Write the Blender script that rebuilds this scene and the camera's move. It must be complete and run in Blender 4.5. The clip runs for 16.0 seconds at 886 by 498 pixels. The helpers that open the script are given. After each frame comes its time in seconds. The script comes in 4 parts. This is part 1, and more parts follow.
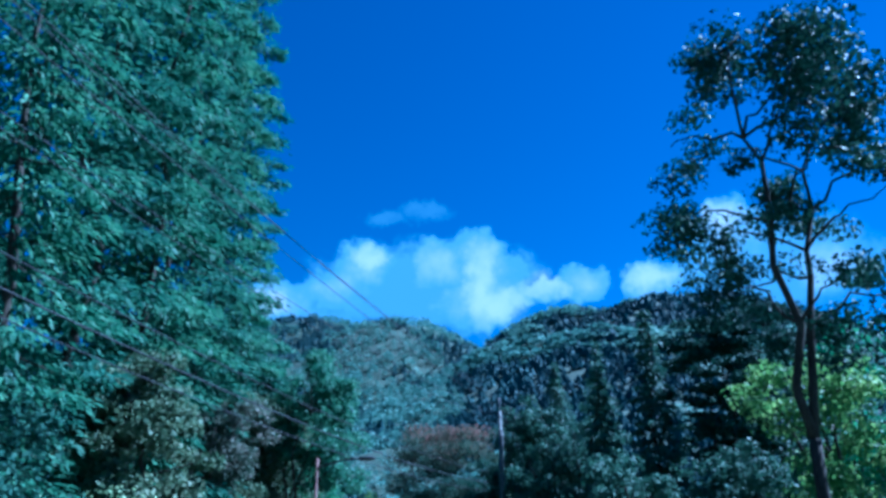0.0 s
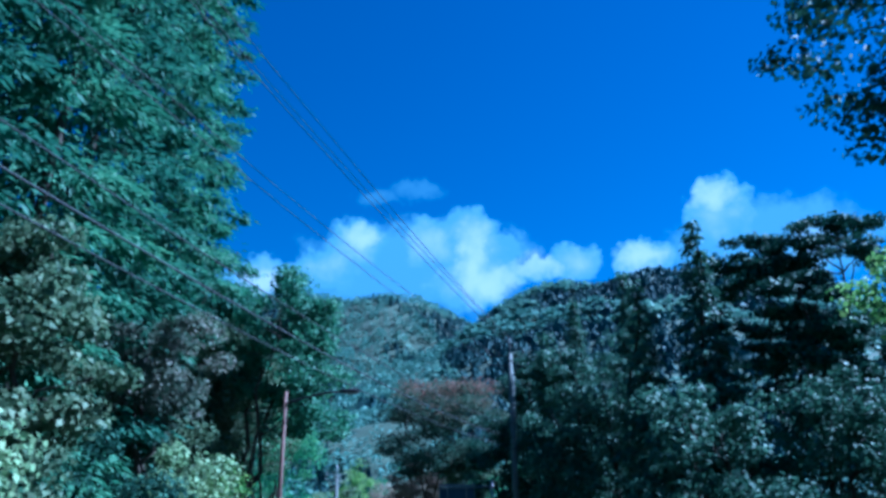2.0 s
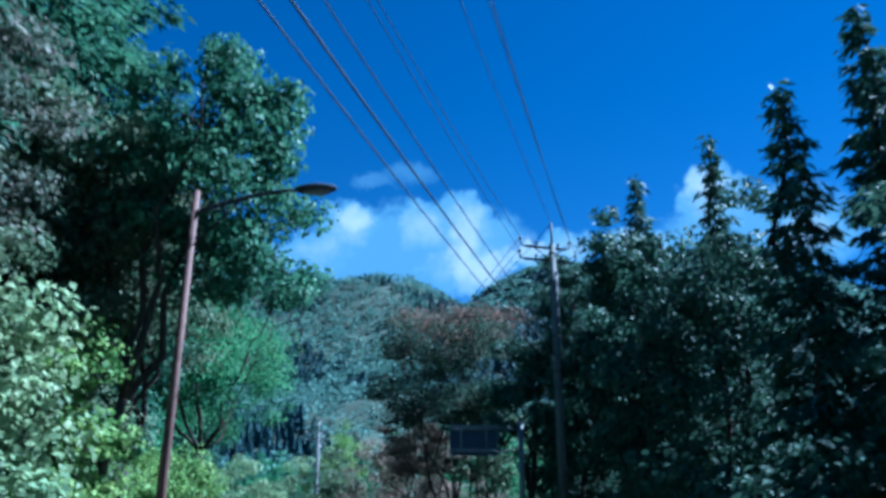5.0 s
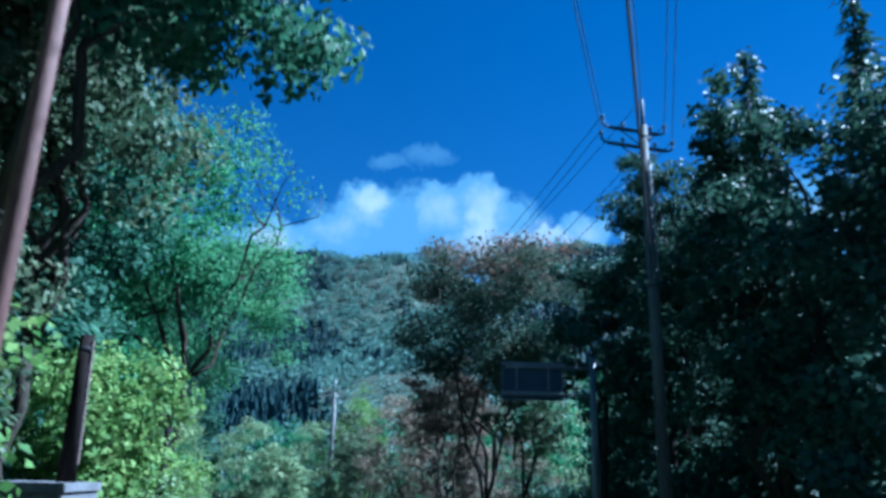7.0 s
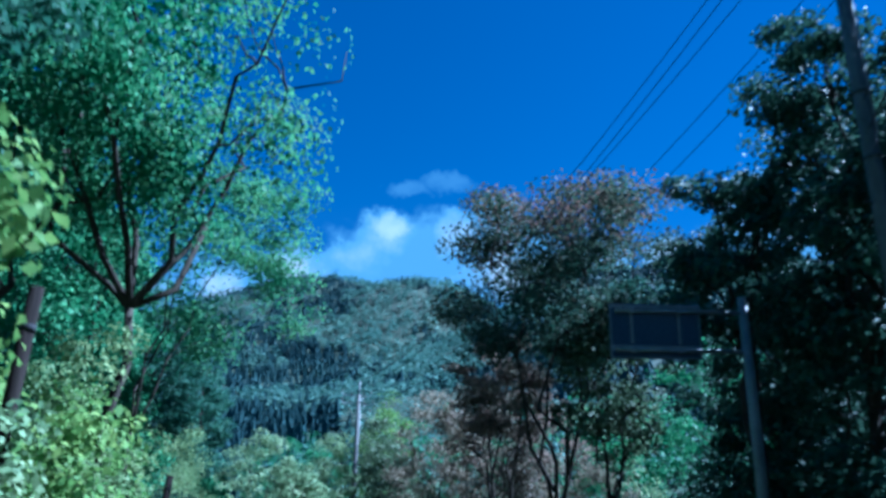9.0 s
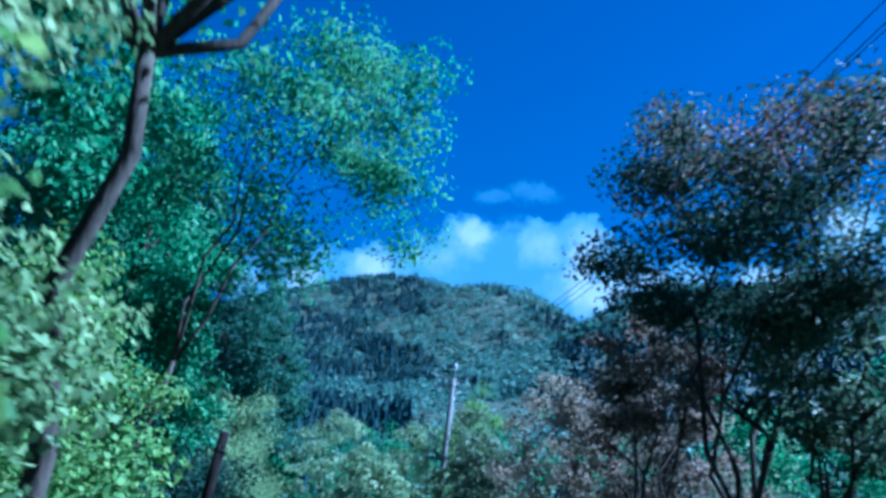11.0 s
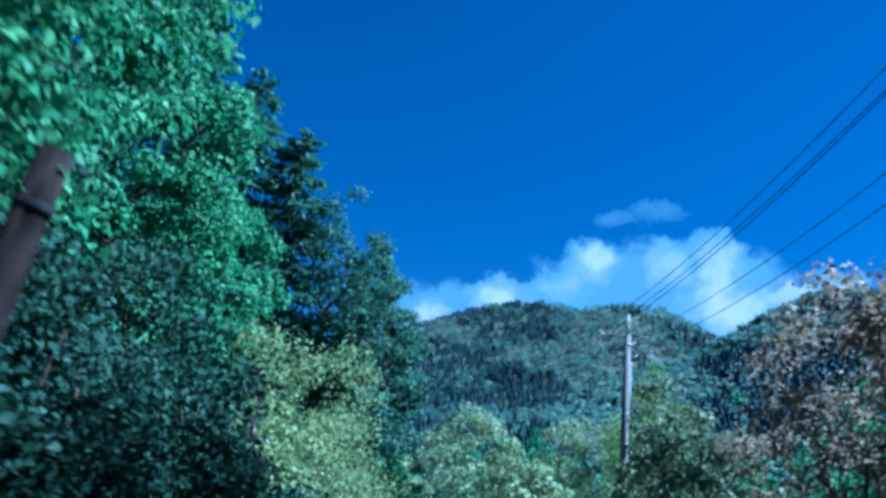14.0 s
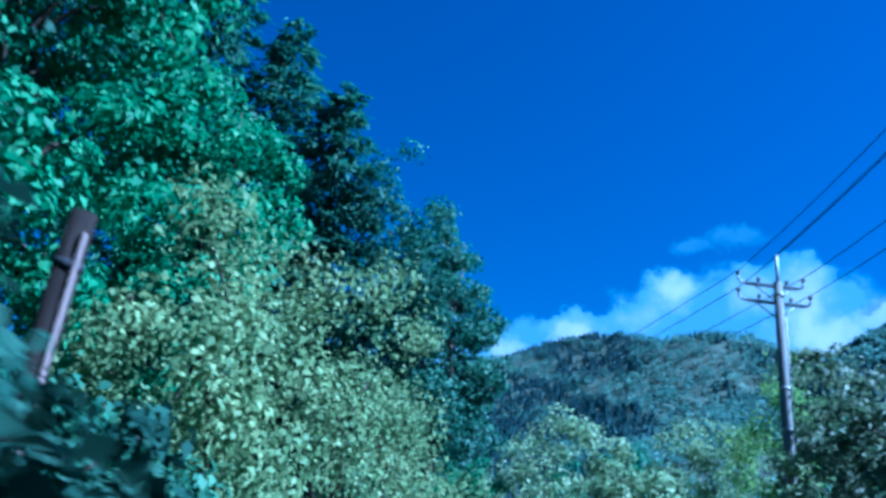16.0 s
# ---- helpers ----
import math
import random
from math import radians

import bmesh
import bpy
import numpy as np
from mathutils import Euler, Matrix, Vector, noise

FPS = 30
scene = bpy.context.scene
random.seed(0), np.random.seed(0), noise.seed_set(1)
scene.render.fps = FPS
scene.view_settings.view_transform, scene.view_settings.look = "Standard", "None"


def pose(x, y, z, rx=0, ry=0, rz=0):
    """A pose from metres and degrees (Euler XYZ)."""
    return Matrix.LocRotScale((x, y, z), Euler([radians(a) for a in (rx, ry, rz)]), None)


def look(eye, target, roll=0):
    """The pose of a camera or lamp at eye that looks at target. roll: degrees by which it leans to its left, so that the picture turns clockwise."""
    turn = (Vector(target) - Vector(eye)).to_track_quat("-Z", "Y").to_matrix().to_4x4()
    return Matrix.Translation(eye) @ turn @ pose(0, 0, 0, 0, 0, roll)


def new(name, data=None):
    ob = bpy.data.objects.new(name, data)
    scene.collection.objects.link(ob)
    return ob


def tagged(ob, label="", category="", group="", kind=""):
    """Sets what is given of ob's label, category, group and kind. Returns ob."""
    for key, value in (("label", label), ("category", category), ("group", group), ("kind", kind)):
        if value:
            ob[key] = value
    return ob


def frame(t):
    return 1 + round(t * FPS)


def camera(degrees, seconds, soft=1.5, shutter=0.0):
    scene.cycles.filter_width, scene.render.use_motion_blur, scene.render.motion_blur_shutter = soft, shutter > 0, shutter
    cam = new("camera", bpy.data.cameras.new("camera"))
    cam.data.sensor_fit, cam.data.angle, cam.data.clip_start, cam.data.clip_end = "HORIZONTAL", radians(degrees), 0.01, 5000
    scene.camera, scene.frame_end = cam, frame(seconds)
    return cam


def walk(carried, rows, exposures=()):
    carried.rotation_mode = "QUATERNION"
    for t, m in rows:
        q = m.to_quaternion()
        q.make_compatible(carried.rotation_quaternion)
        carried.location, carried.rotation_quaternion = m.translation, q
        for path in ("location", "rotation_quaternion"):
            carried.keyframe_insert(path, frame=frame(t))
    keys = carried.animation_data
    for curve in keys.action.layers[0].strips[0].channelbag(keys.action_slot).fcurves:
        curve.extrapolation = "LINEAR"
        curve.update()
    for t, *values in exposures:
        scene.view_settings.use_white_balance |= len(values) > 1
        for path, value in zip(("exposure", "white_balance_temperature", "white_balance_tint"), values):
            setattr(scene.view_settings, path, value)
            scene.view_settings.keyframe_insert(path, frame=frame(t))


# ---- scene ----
EXPOSURE, TINT = 2.05, 4
WHITE = [(0.0, 3680), (0.5, 3920), (1.0, 3750), (2.0, 3780), (3.0, 3700), (3.5, 3720), (4.0, 3920), (4.5, 4080), (7.0, 4180),
         (7.5, 4060), (8.0, 3700), (8.5, 3660), (9.0, 4000), (11.5, 3640), (12.0, 3800), (12.5, 3720), (13.5, 3760), (14.0, 3960),
         (14.5, 3700), (15.0, 3540), (15.5, 3520), (16.0, 3600)]
cam = camera(61.7, 16.0, soft=3.4, shutter=0.5)
PATH = [
    (0, (1.624, 0.668, 1.044), (1.642, 2.526, 1.783), -0.3),
    (0.5, (1.587, 1.735, 0.999), (1.619, 3.605, 1.708), -0.2),
    (1, (1.574, 3.7, 0.866), (1.609, 5.576, 1.558), -0.6),
    (1.5, (1.402, 6.237, 0.673), (1.449, 8.111, 1.37), -1.2),
    (2, (1.296, 7.675, 0.549), (1.335, 9.553, 1.235), -0.6),
    (2.5, (1.194, 9.173, 0.35), (1.232, 11.053, 1.031), -0.7),
    (3, (1.1, 10.831, 0.232), (1.122, 12.713, 0.907), 0.0),
    (3.5, (1.005, 12.761, 0.077), (1.013, 14.641, 0.758), 0.5),
    (4, (0.888, 14.545, -0.14), (0.902, 16.425, 0.542), 0.6),
    (4.5, (0.812, 16.485, -0.294), (0.872, 18.369, 0.373), 0.1),
    (7, (-0.19, 24.579, -1.159), (-0.173, 26.487, -0.559), 1.5),
    (7.5, (-0.339, 26.109, -1.262), (-0.352, 28.015, -0.656), 1.5),
    (8, (-0.703, 28.083, -1.401), (-0.724, 29.979, -0.764), 1.4),
    (8.5, (-0.975, 29.988, -1.557), (-0.988, 31.873, -0.89), 1.1),
    (9, (-1.229, 31.69, -1.737), (-1.267, 33.576, -1.071), 1.6),
    (11.5, (-3.519, 39.969, -2.038), (-3.796, 41.834, -1.369), 8.7),
    (12, (-3.872, 42.159, -2.236), (-4.19, 44.015, -1.561), 6.9),
    (12.5, (-4.129, 43.448, -2.312), (-4.499, 45.29, -1.626), 6.8),
    (13, (-4.39, 45.033, -2.421), (-4.873, 46.838, -1.708), 6.8),
    (13.5, (-4.812, 46.649, -2.558), (-5.367, 48.435, -1.85), 6.2),
    (14, (-5.278, 48.366, -2.639), (-5.859, 50.145, -1.936), 7.4),
    (14.5, (-5.757, 50.095, -2.766), (-6.399, 51.852, -2.058), 8.1),
    (15, (-6.25, 51.805, -2.895), (-6.929, 53.535, -2.156), 8.1),
    (15.5, (-6.62, 53.148, -3.004), (-7.342, 54.852, -2.245), 7.6),
    (16, (-7.187, 54.718, -3.067), (-7.949, 56.398, -2.293), 7.1),
]
walk(cam, [(t, look(eye, target, roll)) for t, eye, target, roll in PATH],
     [(t, EXPOSURE, kelvin, TINT) for t, kelvin in WHITE])

# ---- sky and sun ----
SUN_AZ, SUN_EL = 70.0, 49.0   # degrees from +y towards +x, and above the horizon

world = bpy.data.worlds.new("world")
scene.world = world
world.use_nodes = True
WN, WL = world.node_tree.nodes, world.node_tree.links
WN.clear()


def wn(kind, *sockets):
    """A node of the world with its inputs linked or set."""
    node = WN.new(kind)
    for k, s in enumerate(sockets):
        if isinstance(s, bpy.types.NodeSocket):
            WL.new(s, node.inputs[k])
        elif s is not None:
            node.inputs[k].default_value = s
    return node


def wmath(op, *sockets):
    node = wn("ShaderNodeMath", *sockets)
    node.operation = op
    return node.outputs[0]


def wramp(value, low, high):
    node = wn("ShaderNodeMapRange", value, low, high, 0.0, 1.0)
    node.interpolation_type = "SMOOTHSTEP"
    return node.outputs[0]


sky = wn("ShaderNodeTexSky")
sky.sky_type, sky.sun_disc = "NISHITA", False
sky.sun_elevation, sky.sun_rotation = radians(SUN_EL), radians(SUN_AZ)
sky.altitude, sky.air_density, sky.dust_density, sky.ozone_density = 600.0, 1.0, 0.0, 2.5
rich = wn("ShaderNodeHueSaturation")
WL.new(sky.outputs[0], rich.inputs["Color"])
rich.inputs["Saturation"].default_value = 1.25

way = wn("ShaderNodeTexCoord").outputs["Generated"]
split = wn("ShaderNodeSeparateXYZ", way)
wx, wy, wz = split.outputs
az = wmath("MULTIPLY", wmath("ARCTAN2", wx, wy), 180 / math.pi)
el = wmath("MULTIPLY", wmath("ARCSINE", wz), 180 / math.pi)
fluff = wn("ShaderNodeTexNoise", way, None, 26.0, 9.0, 0.58)
coarse = wn("ShaderNodeTexNoise", way, None, 11.0, 4.0, 0.5)
shift = wn("ShaderNodeSeparateXYZ", wn("ShaderNodeTexNoise", way, None, 34.0, 6.0, 0.6).outputs["Color"]).outputs
az_w = wmath("ADD", az, wmath("MULTIPLY", wmath("SUBTRACT", shift[0], 0.5), 3.4))
el_w = wmath("ADD", el, wmath("MULTIPLY", wmath("SUBTRACT", shift[1], 0.5), 2.6))
# heaps of the cloud bank over the ridge: azimuth, elevation, half width, half height
PUFFS = [(-5.8, 20.3, 2.9, 2.3), (-8.0, 18.4, 3.4, 1.7), (0.2, 20.4, 3.0, 2.3), (3.0, 20.9, 3.0, 2.7), (5.2, 19.3, 2.7, 2.5),
         (3.4, 17.6, 4.0, 2.6), (8.3, 18.0, 2.5, 1.3), (11.7, 18.6, 2.3, 1.7),
         (17.1, 18.5, 2.7, 1.6), (23.2, 21.2, 3.0, 2.9), (29.6, 18.0, 3.0, 2.0), (-11.9, 17.5, 2.6, 1.8),
         (-22.6, 14.0, 2.4, 1.5), (-18.8, 15.7, 2.7, 1.8), (-13.6, 17.2, 3.0, 1.8)]
# the thinner sheet between them, and loose wisps above
VEILS = [(-2.0, 18.9, 8.6, 3.7), (2.5, 18.6, 7.0, 3.6), (-14.5, 16.2, 9.0, 2.2), (26.0, 18.5, 8.0, 3.4)]
WISPS = [(-4.2, 24.0, 2.3, 0.8), (-0.6, 24.6, 2.6, 0.9)]


def heaped(rows, blend):
    total = None
    for pa, pe, ra, re_ in rows:
        da = wmath("DIVIDE", wmath("SUBTRACT", az_w, pa), ra)
        de = wmath("DIVIDE", wmath("SUBTRACT", el_w, pe), re_)
        d2 = wmath("SUBTRACT", 1.0, wmath("ADD", wmath("MULTIPLY", da, da), wmath("MULTIPLY", de, de)))
        total = d2 if total is None else wmath("SMOOTH_MAX", total, d2, blend)
    return total


ragged = wmath("MULTIPLY", wmath("SUBTRACT", fluff.outputs[0], 0.5), 1.5)
heap, veil, wisp = (wmath("ADD", heaped(rows, blend), ragged) for rows, blend in ((PUFFS, 0.35), (VEILS, 0.3), (WISPS, 0.2)))
# the sunlit flank of the bank, thick and white
CORES = [(3.6, 19.0, 1.7, 3.4), (5.0, 17.4, 3.0, 1.5), (8.6, 18.4, 2.4, 1.2), (16.8, 18.7, 2.0, 1.1), (-5.6, 21.0, 1.6, 1.0),
         (-13.4, 17.0, 2.0, 1.2), (-18.6, 15.4, 1.8, 1.2), (23.0, 22.4, 2.0, 1.2)]
core = wmath("ADD", heaped(CORES, 0.3), ragged)
shaded = wramp(wmath("ADD", heap, wmath("MULTIPLY", wmath("SUBTRACT", coarse.outputs[0], 0.5), 2.4)), 0.35, 1.9)
lit = wmath("MAXIMUM", wmath("MULTIPLY", shaded, 0.7), wramp(core, -0.5, 1.5))
cover = wmath("MAXIMUM", wramp(heap, -0.05, 0.45), wmath("MULTIPLY", wramp(veil, -0.15, 0.6), 0.93))
cover = wmath("MAXIMUM", cover, wmath("MULTIPLY", wramp(wisp, -0.1, 1.1), 0.45))
tone, both = wn("ShaderNodeMix", lit), wn("ShaderNodeMix", cover)
tone.data_type = both.data_type = "RGBA"
tone.inputs[6].default_value, tone.inputs[7].default_value = (2.9, 5.3, 7.1, 1), (8.9, 9.4, 9.0, 1)
WL.new(rich.outputs[0], both.inputs[6])
WL.new(tone.outputs[2], both.inputs[7])
backdrop = wn("ShaderNodeBackground", both.outputs[2], 0.0207)
WL.new(backdrop.outputs[0], wn("ShaderNodeOutputWorld").inputs[0])

sun = new("sun", bpy.data.lights.new("sun", "SUN"))
sun.data.energy, sun.data.angle, sun.data.color = 5.0, radians(0.53), (1.0, 0.95, 0.86)
sa, se = radians(SUN_AZ), radians(SUN_EL)
sun.matrix_world = look((math.sin(sa) * math.cos(se) * 90, math.cos(sa) * math.cos(se) * 90, math.sin(se) * 90), (0, 0, 0))


# ---- materials ----
def material(name):
    m = bpy.data.materials.new(name)
    m.use_nodes = True
    m.node_tree.nodes.clear()
    return m, m.node_tree.nodes, m.node_tree.links


def ramp(nodes, links, fac, stops):
    node = nodes.new("ShaderNodeValToRGB")
    while len(node.color_ramp.elements) < len(stops):
        node.color_ramp.elements.new(0.5)
    for e, (p, c) in zip(node.color_ramp.elements, stops):
        e.position, e.color = p, (*c, 1)
    links.new(fac, node.inputs[0])
    return node.outputs[0]


def leaf_material(name, dark, mid, light, patch=0.7, through_=0.35, gloss=0.2, turned=None, vary=0.32):
    """Foliage: each leaf its own tone, drifting over the crown, with light passing through the blades."""
    m, n, l = material(name)
    geo = n.new("ShaderNodeNewGeometry")
    co = n.new("ShaderNodeTexCoord")
    drift = n.new("ShaderNodeTexNoise")
    drift.inputs["Scale"].default_value, drift.inputs["Detail"].default_value = patch, 3.0
    l.new(co.outputs["Object"], drift.inputs["Vector"])
    tuftn = n.new("ShaderNodeTexNoise")
    tuftn.inputs["Scale"].default_value, tuftn.inputs["Detail"].default_value = patch * 3.3, 2.0
    l.new(co.outputs["Object"], tuftn.inputs["Vector"])
    both_ = n.new("ShaderNodeMath")
    both_.operation = "MULTIPLY_ADD"
    l.new(tuftn.outputs[0], both_.inputs[0])
    both_.inputs[1].default_value = 0.55
    l.new(drift.outputs[0], both_.inputs[2])
    mixv = n.new("ShaderNodeMath")
    mixv.operation = "MULTIPLY_ADD"
    l.new(both_.outputs[0], mixv.inputs[0])
    mixv.inputs[1].default_value = 0.85
    half = n.new("ShaderNodeMath")
    half.operation = "MULTIPLY_ADD"
    l.new(geo.outputs["Random Per Island"], half.inputs[0])
    half.inputs[1].default_value, half.inputs[2].default_value = vary, -0.14 - 0.5 * vary
    l.new(half.outputs[0], mixv.inputs[2])
    tone_ = mixv.outputs[0]
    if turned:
        # rust leaves gather towards the top; greener, darker low ones stand in for the backlit underside
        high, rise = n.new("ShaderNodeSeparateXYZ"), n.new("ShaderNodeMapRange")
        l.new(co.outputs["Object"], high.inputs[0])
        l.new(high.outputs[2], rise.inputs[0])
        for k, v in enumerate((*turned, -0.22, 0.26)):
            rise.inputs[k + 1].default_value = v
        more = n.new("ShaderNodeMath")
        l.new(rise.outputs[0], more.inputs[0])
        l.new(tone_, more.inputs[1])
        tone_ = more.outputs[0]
    colour = ramp(n, l, tone_, [(0.15, dark), (0.5, mid), (0.85, light)])
    p = n.new("ShaderNodeBsdfPrincipled")
    l.new(colour, p.inputs["Base Color"])
    p.inputs["Roughness"].default_value = 0.6
    p.inputs["Specular IOR Level"].default_value = gloss
    t = n.new("ShaderNodeBsdfTranslucent")
    l.new(colour, t.inputs["Color"])
    mx = n.new("ShaderNodeMixShader")
    mx.inputs[0].default_value = through_
    l.new(p.outputs[0], mx.inputs[1])
    l.new(t.outputs[0], mx.inputs[2])
    l.new(mx.outputs[0], n.new("ShaderNodeOutputMaterial").inputs[0])
    return m


def solid_material(name, a, b, scale=8.0, rough=0.7, metal=0.0, bump=0.2, stretch=(1, 1, 1), gloss=0.3):
    """A surface of two tones at two scales with fine relief."""
    m, n, l = material(name)
    co = n.new("ShaderNodeTexCoord")
    mp = n.new("ShaderNodeMapping")
    mp.inputs["Scale"].default_value = stretch
    l.new(co.outputs["Object"], mp.inputs[0])
    big, fine = n.new("ShaderNodeTexNoise"), n.new("ShaderNodeTexNoise")
    for node, s, d in ((big, scale * 0.22, 4), (fine, scale * 3.0, 6)):
        node.inputs["Scale"].default_value, node.inputs["Detail"].default_value = s, d
        l.new(mp.outputs[0], node.inputs["Vector"])
    add = n.new("ShaderNodeMath")
    add.operation = "MULTIPLY_ADD"
    l.new(fine.outputs[0], add.inputs[0])
    add.inputs[1].default_value = 0.5
    sub = n.new("ShaderNodeMath")
    sub.operation = "MULTIPLY"
    l.new(big.outputs[0], sub.inputs[0])
    sub.inputs[1].default_value = 0.6
    l.new(sub.outputs[0], add.inputs[2])
    p = n.new("ShaderNodeBsdfPrincipled")
    l.new(ramp(n, l, add.outputs[0], [(0.38, a), (0.68, b)]), p.inputs["Base Color"])
    p.inputs["Roughness"].default_value, p.inputs["Metallic"].default_value = rough, metal
    p.inputs["Specular IOR Level"].default_value = gloss
    bp = n.new("ShaderNodeBump")
    bp.inputs["Strength"].default_value, bp.inputs["Distance"].default_value = bump, 0.02
    l.new(fine.outputs[0], bp.inputs["Height"])
    l.new(bp.outputs[0], p.inputs["Normal"])
    l.new(p.outputs[0], n.new("ShaderNodeOutputMaterial").inputs[0])
    return m


LEAF_DEEP = leaf_material("deep green leaves", (0.024, 0.064, 0.04), (0.058, 0.132, 0.074), (0.115, 0.22, 0.112), gloss=0.12)
LEAF_TALL = leaf_material("tall tree leaves", (0.02, 0.05, 0.036), (0.044, 0.104, 0.066), (0.088, 0.175, 0.1), gloss=0.1)
# duller greens that carry the shade of the right-hand wood in their colour
LEAF_SHADE = leaf_material("shaded wood leaves", (0.026, 0.05, 0.037), (0.05, 0.092, 0.062), (0.09, 0.155, 0.095), through_=0.25, gloss=0.1)
LEAF_GREEN = leaf_material("green leaves", (0.026, 0.09, 0.042), (0.064, 0.185, 0.078), (0.13, 0.29, 0.12), gloss=0.12)
LEAF_LIME = leaf_material("yellow green leaves", (0.045, 0.11, 0.03), (0.13, 0.22, 0.055), (0.27, 0.35, 0.1), patch=1.1, through_=0.4, gloss=0.12)
LEAF_PALE = leaf_material("pale broad leaves", (0.085, 0.145, 0.075), (0.2, 0.275, 0.13), (0.36, 0.42, 0.23), gloss=0.15)
LEAF_RUST = leaf_material("autumn leaves", (0.05, 0.068, 0.045), (0.125, 0.108, 0.078), (0.3, 0.19, 0.15), patch=0.4, through_=0.45, gloss=0.1)
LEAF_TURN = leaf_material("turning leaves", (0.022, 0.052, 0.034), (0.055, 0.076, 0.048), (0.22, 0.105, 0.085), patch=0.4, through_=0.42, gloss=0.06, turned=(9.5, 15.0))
LEAF_OLIVE = leaf_material("olive leaves", (0.03, 0.06, 0.032), (0.08, 0.115, 0.06), (0.18, 0.21, 0.12), gloss=0.15)
LEAF_AIRY = leaf_material("thin green leaves", (0.03, 0.105, 0.05), (0.08, 0.195, 0.085), (0.16, 0.3, 0.12), through_=0.5, gloss=0.1)
LEAF_SAGE = leaf_material("pale olive leaves", (0.065, 0.115, 0.05), (0.155, 0.22, 0.09), (0.29, 0.35, 0.15), patch=0.9, through_=0.35, gloss=0.1)
LEAF_TAN = leaf_material("dry brown leaves", (0.09, 0.095, 0.06), (0.2, 0.165, 0.115), (0.34, 0.28, 0.2), gloss=0.1)
LEAF_MAUVE = leaf_material("green and mauve leaves", (0.03, 0.06, 0.04), (0.08, 0.1, 0.068), (0.22, 0.19, 0.155), patch=0.8, gloss=0.1)
# near-black greens put shade into the leaves of thickets, pines and the slender tree
LEAF_SHADE_DARK = leaf_material("leaves darkened for shade", (0.013, 0.032, 0.023), (0.028, 0.058, 0.04), (0.055, 0.1, 0.062), through_=0.15, gloss=0.03)
NEEDLE = leaf_material("conifer needles", (0.024, 0.052, 0.038), (0.046, 0.088, 0.06), (0.085, 0.145, 0.085), through_=0.2, gloss=0.08)
# aerial haze is mixed into both far crown colours as extra blue
FAR_CONIFER = leaf_material("haze-blue far conifer crowns", (0.019, 0.043, 0.05), (0.043, 0.084, 0.09), (0.09, 0.152, 0.142), patch=0.012, through_=0.4, gloss=0.05, vary=0.12)
FAR_BROAD = leaf_material("haze-blue far broadleaf crowns", (0.05, 0.1, 0.088), (0.105, 0.18, 0.148), (0.19, 0.27, 0.205), patch=0.012, through_=0.25, gloss=0.05, vary=0.14)
BARK = solid_material("bark", (0.018, 0.015, 0.012), (0.06, 0.05, 0.04), 9, 0.95, gloss=0.1, bump=0.7, stretch=(1, 1, 0.25))
CONCRETE = solid_material("pole concrete", (0.07, 0.07, 0.068), (0.15, 0.148, 0.143), 6, 0.9, bump=0.15, stretch=(1, 1, 0.3))
STEEL = solid_material("galvanised steel", (0.17, 0.175, 0.18), (0.3, 0.305, 0.31), 10, 0.65, 0.5, 0.08)
RUSTY = solid_material("rusty painted steel", (0.06, 0.03, 0.024), (0.14, 0.074, 0.058), 7, 0.8, 0.1, 0.25, stretch=(1, 1, 0.3))
# darker than STEEL so pole fittings read as backlit silhouettes against the sky
ARM_STEEL = solid_material("backlit-dark steel", (0.035, 0.036, 0.04), (0.085, 0.087, 0.092), 10, 0.75, 0.3, 0.1)
DARK = solid_material("dark fittings", (0.014, 0.014, 0.016), (0.04, 0.04, 0.044), 12, 0.8, 0.1, 0.1, gloss=0.1)
CONDUIT = solid_material("pale plastic conduit", (0.32, 0.32, 0.31), (0.45, 0.45, 0.44), 8, 0.6, 0, 0.05)
RUBBER = solid_material("cable sheath", (0.01, 0.01, 0.012), (0.025, 0.025, 0.027), 12, 0.7, gloss=0.2)
PORCELAIN = solid_material("porcelain", (0.07, 0.06, 0.055), (0.15, 0.13, 0.12), 9, 0.35, 0, 0.03)
# post timber nearly black: the shaded front is put into the colour
WOOD = solid_material("wood darkened for shade", (0.006, 0.005, 0.005), (0.022, 0.017, 0.015), 7, 0.95, gloss=0.05, bump=0.6, stretch=(1, 1, 0.12))
# paler tone painted for the sunlit side of the posts
LIT_WOOD = solid_material("sunlit-side pale wood", (0.13, 0.095, 0.085), (0.25, 0.19, 0.175), 7, 0.85, bump=0.4, stretch=(1, 1, 0.12), gloss=0.1)
BLOCK = solid_material("stained grey concrete", (0.06, 0.06, 0.065), (0.15, 0.15, 0.155), 5, 0.9, bump=0.3, gloss=0.15)
SIGN_BACK = solid_material("sign back aluminium", (0.1, 0.115, 0.13), (0.17, 0.19, 0.21), 5, 0.5, 0.3, 0.05)
# dark blue tone stands in for shadow on the grey aluminium back
SIGN_BLUE = solid_material("shadow-blue sign back", (0.035, 0.05, 0.085), (0.06, 0.08, 0.125), 5, 0.5, 0.1, 0.05)
ASPHALT = solid_material("asphalt", (0.035, 0.035, 0.036), (0.07, 0.07, 0.068), 14, 0.9, bump=0.4)
PAINT = solid_material("road paint", (0.5, 0.5, 0.48), (0.75, 0.75, 0.72), 8, 0.7, bump=0.1)
EARTH = solid_material("earth and grass", (0.012, 0.022, 0.014), (0.036, 0.054, 0.032), 0.6, 0.95, bump=0.6)


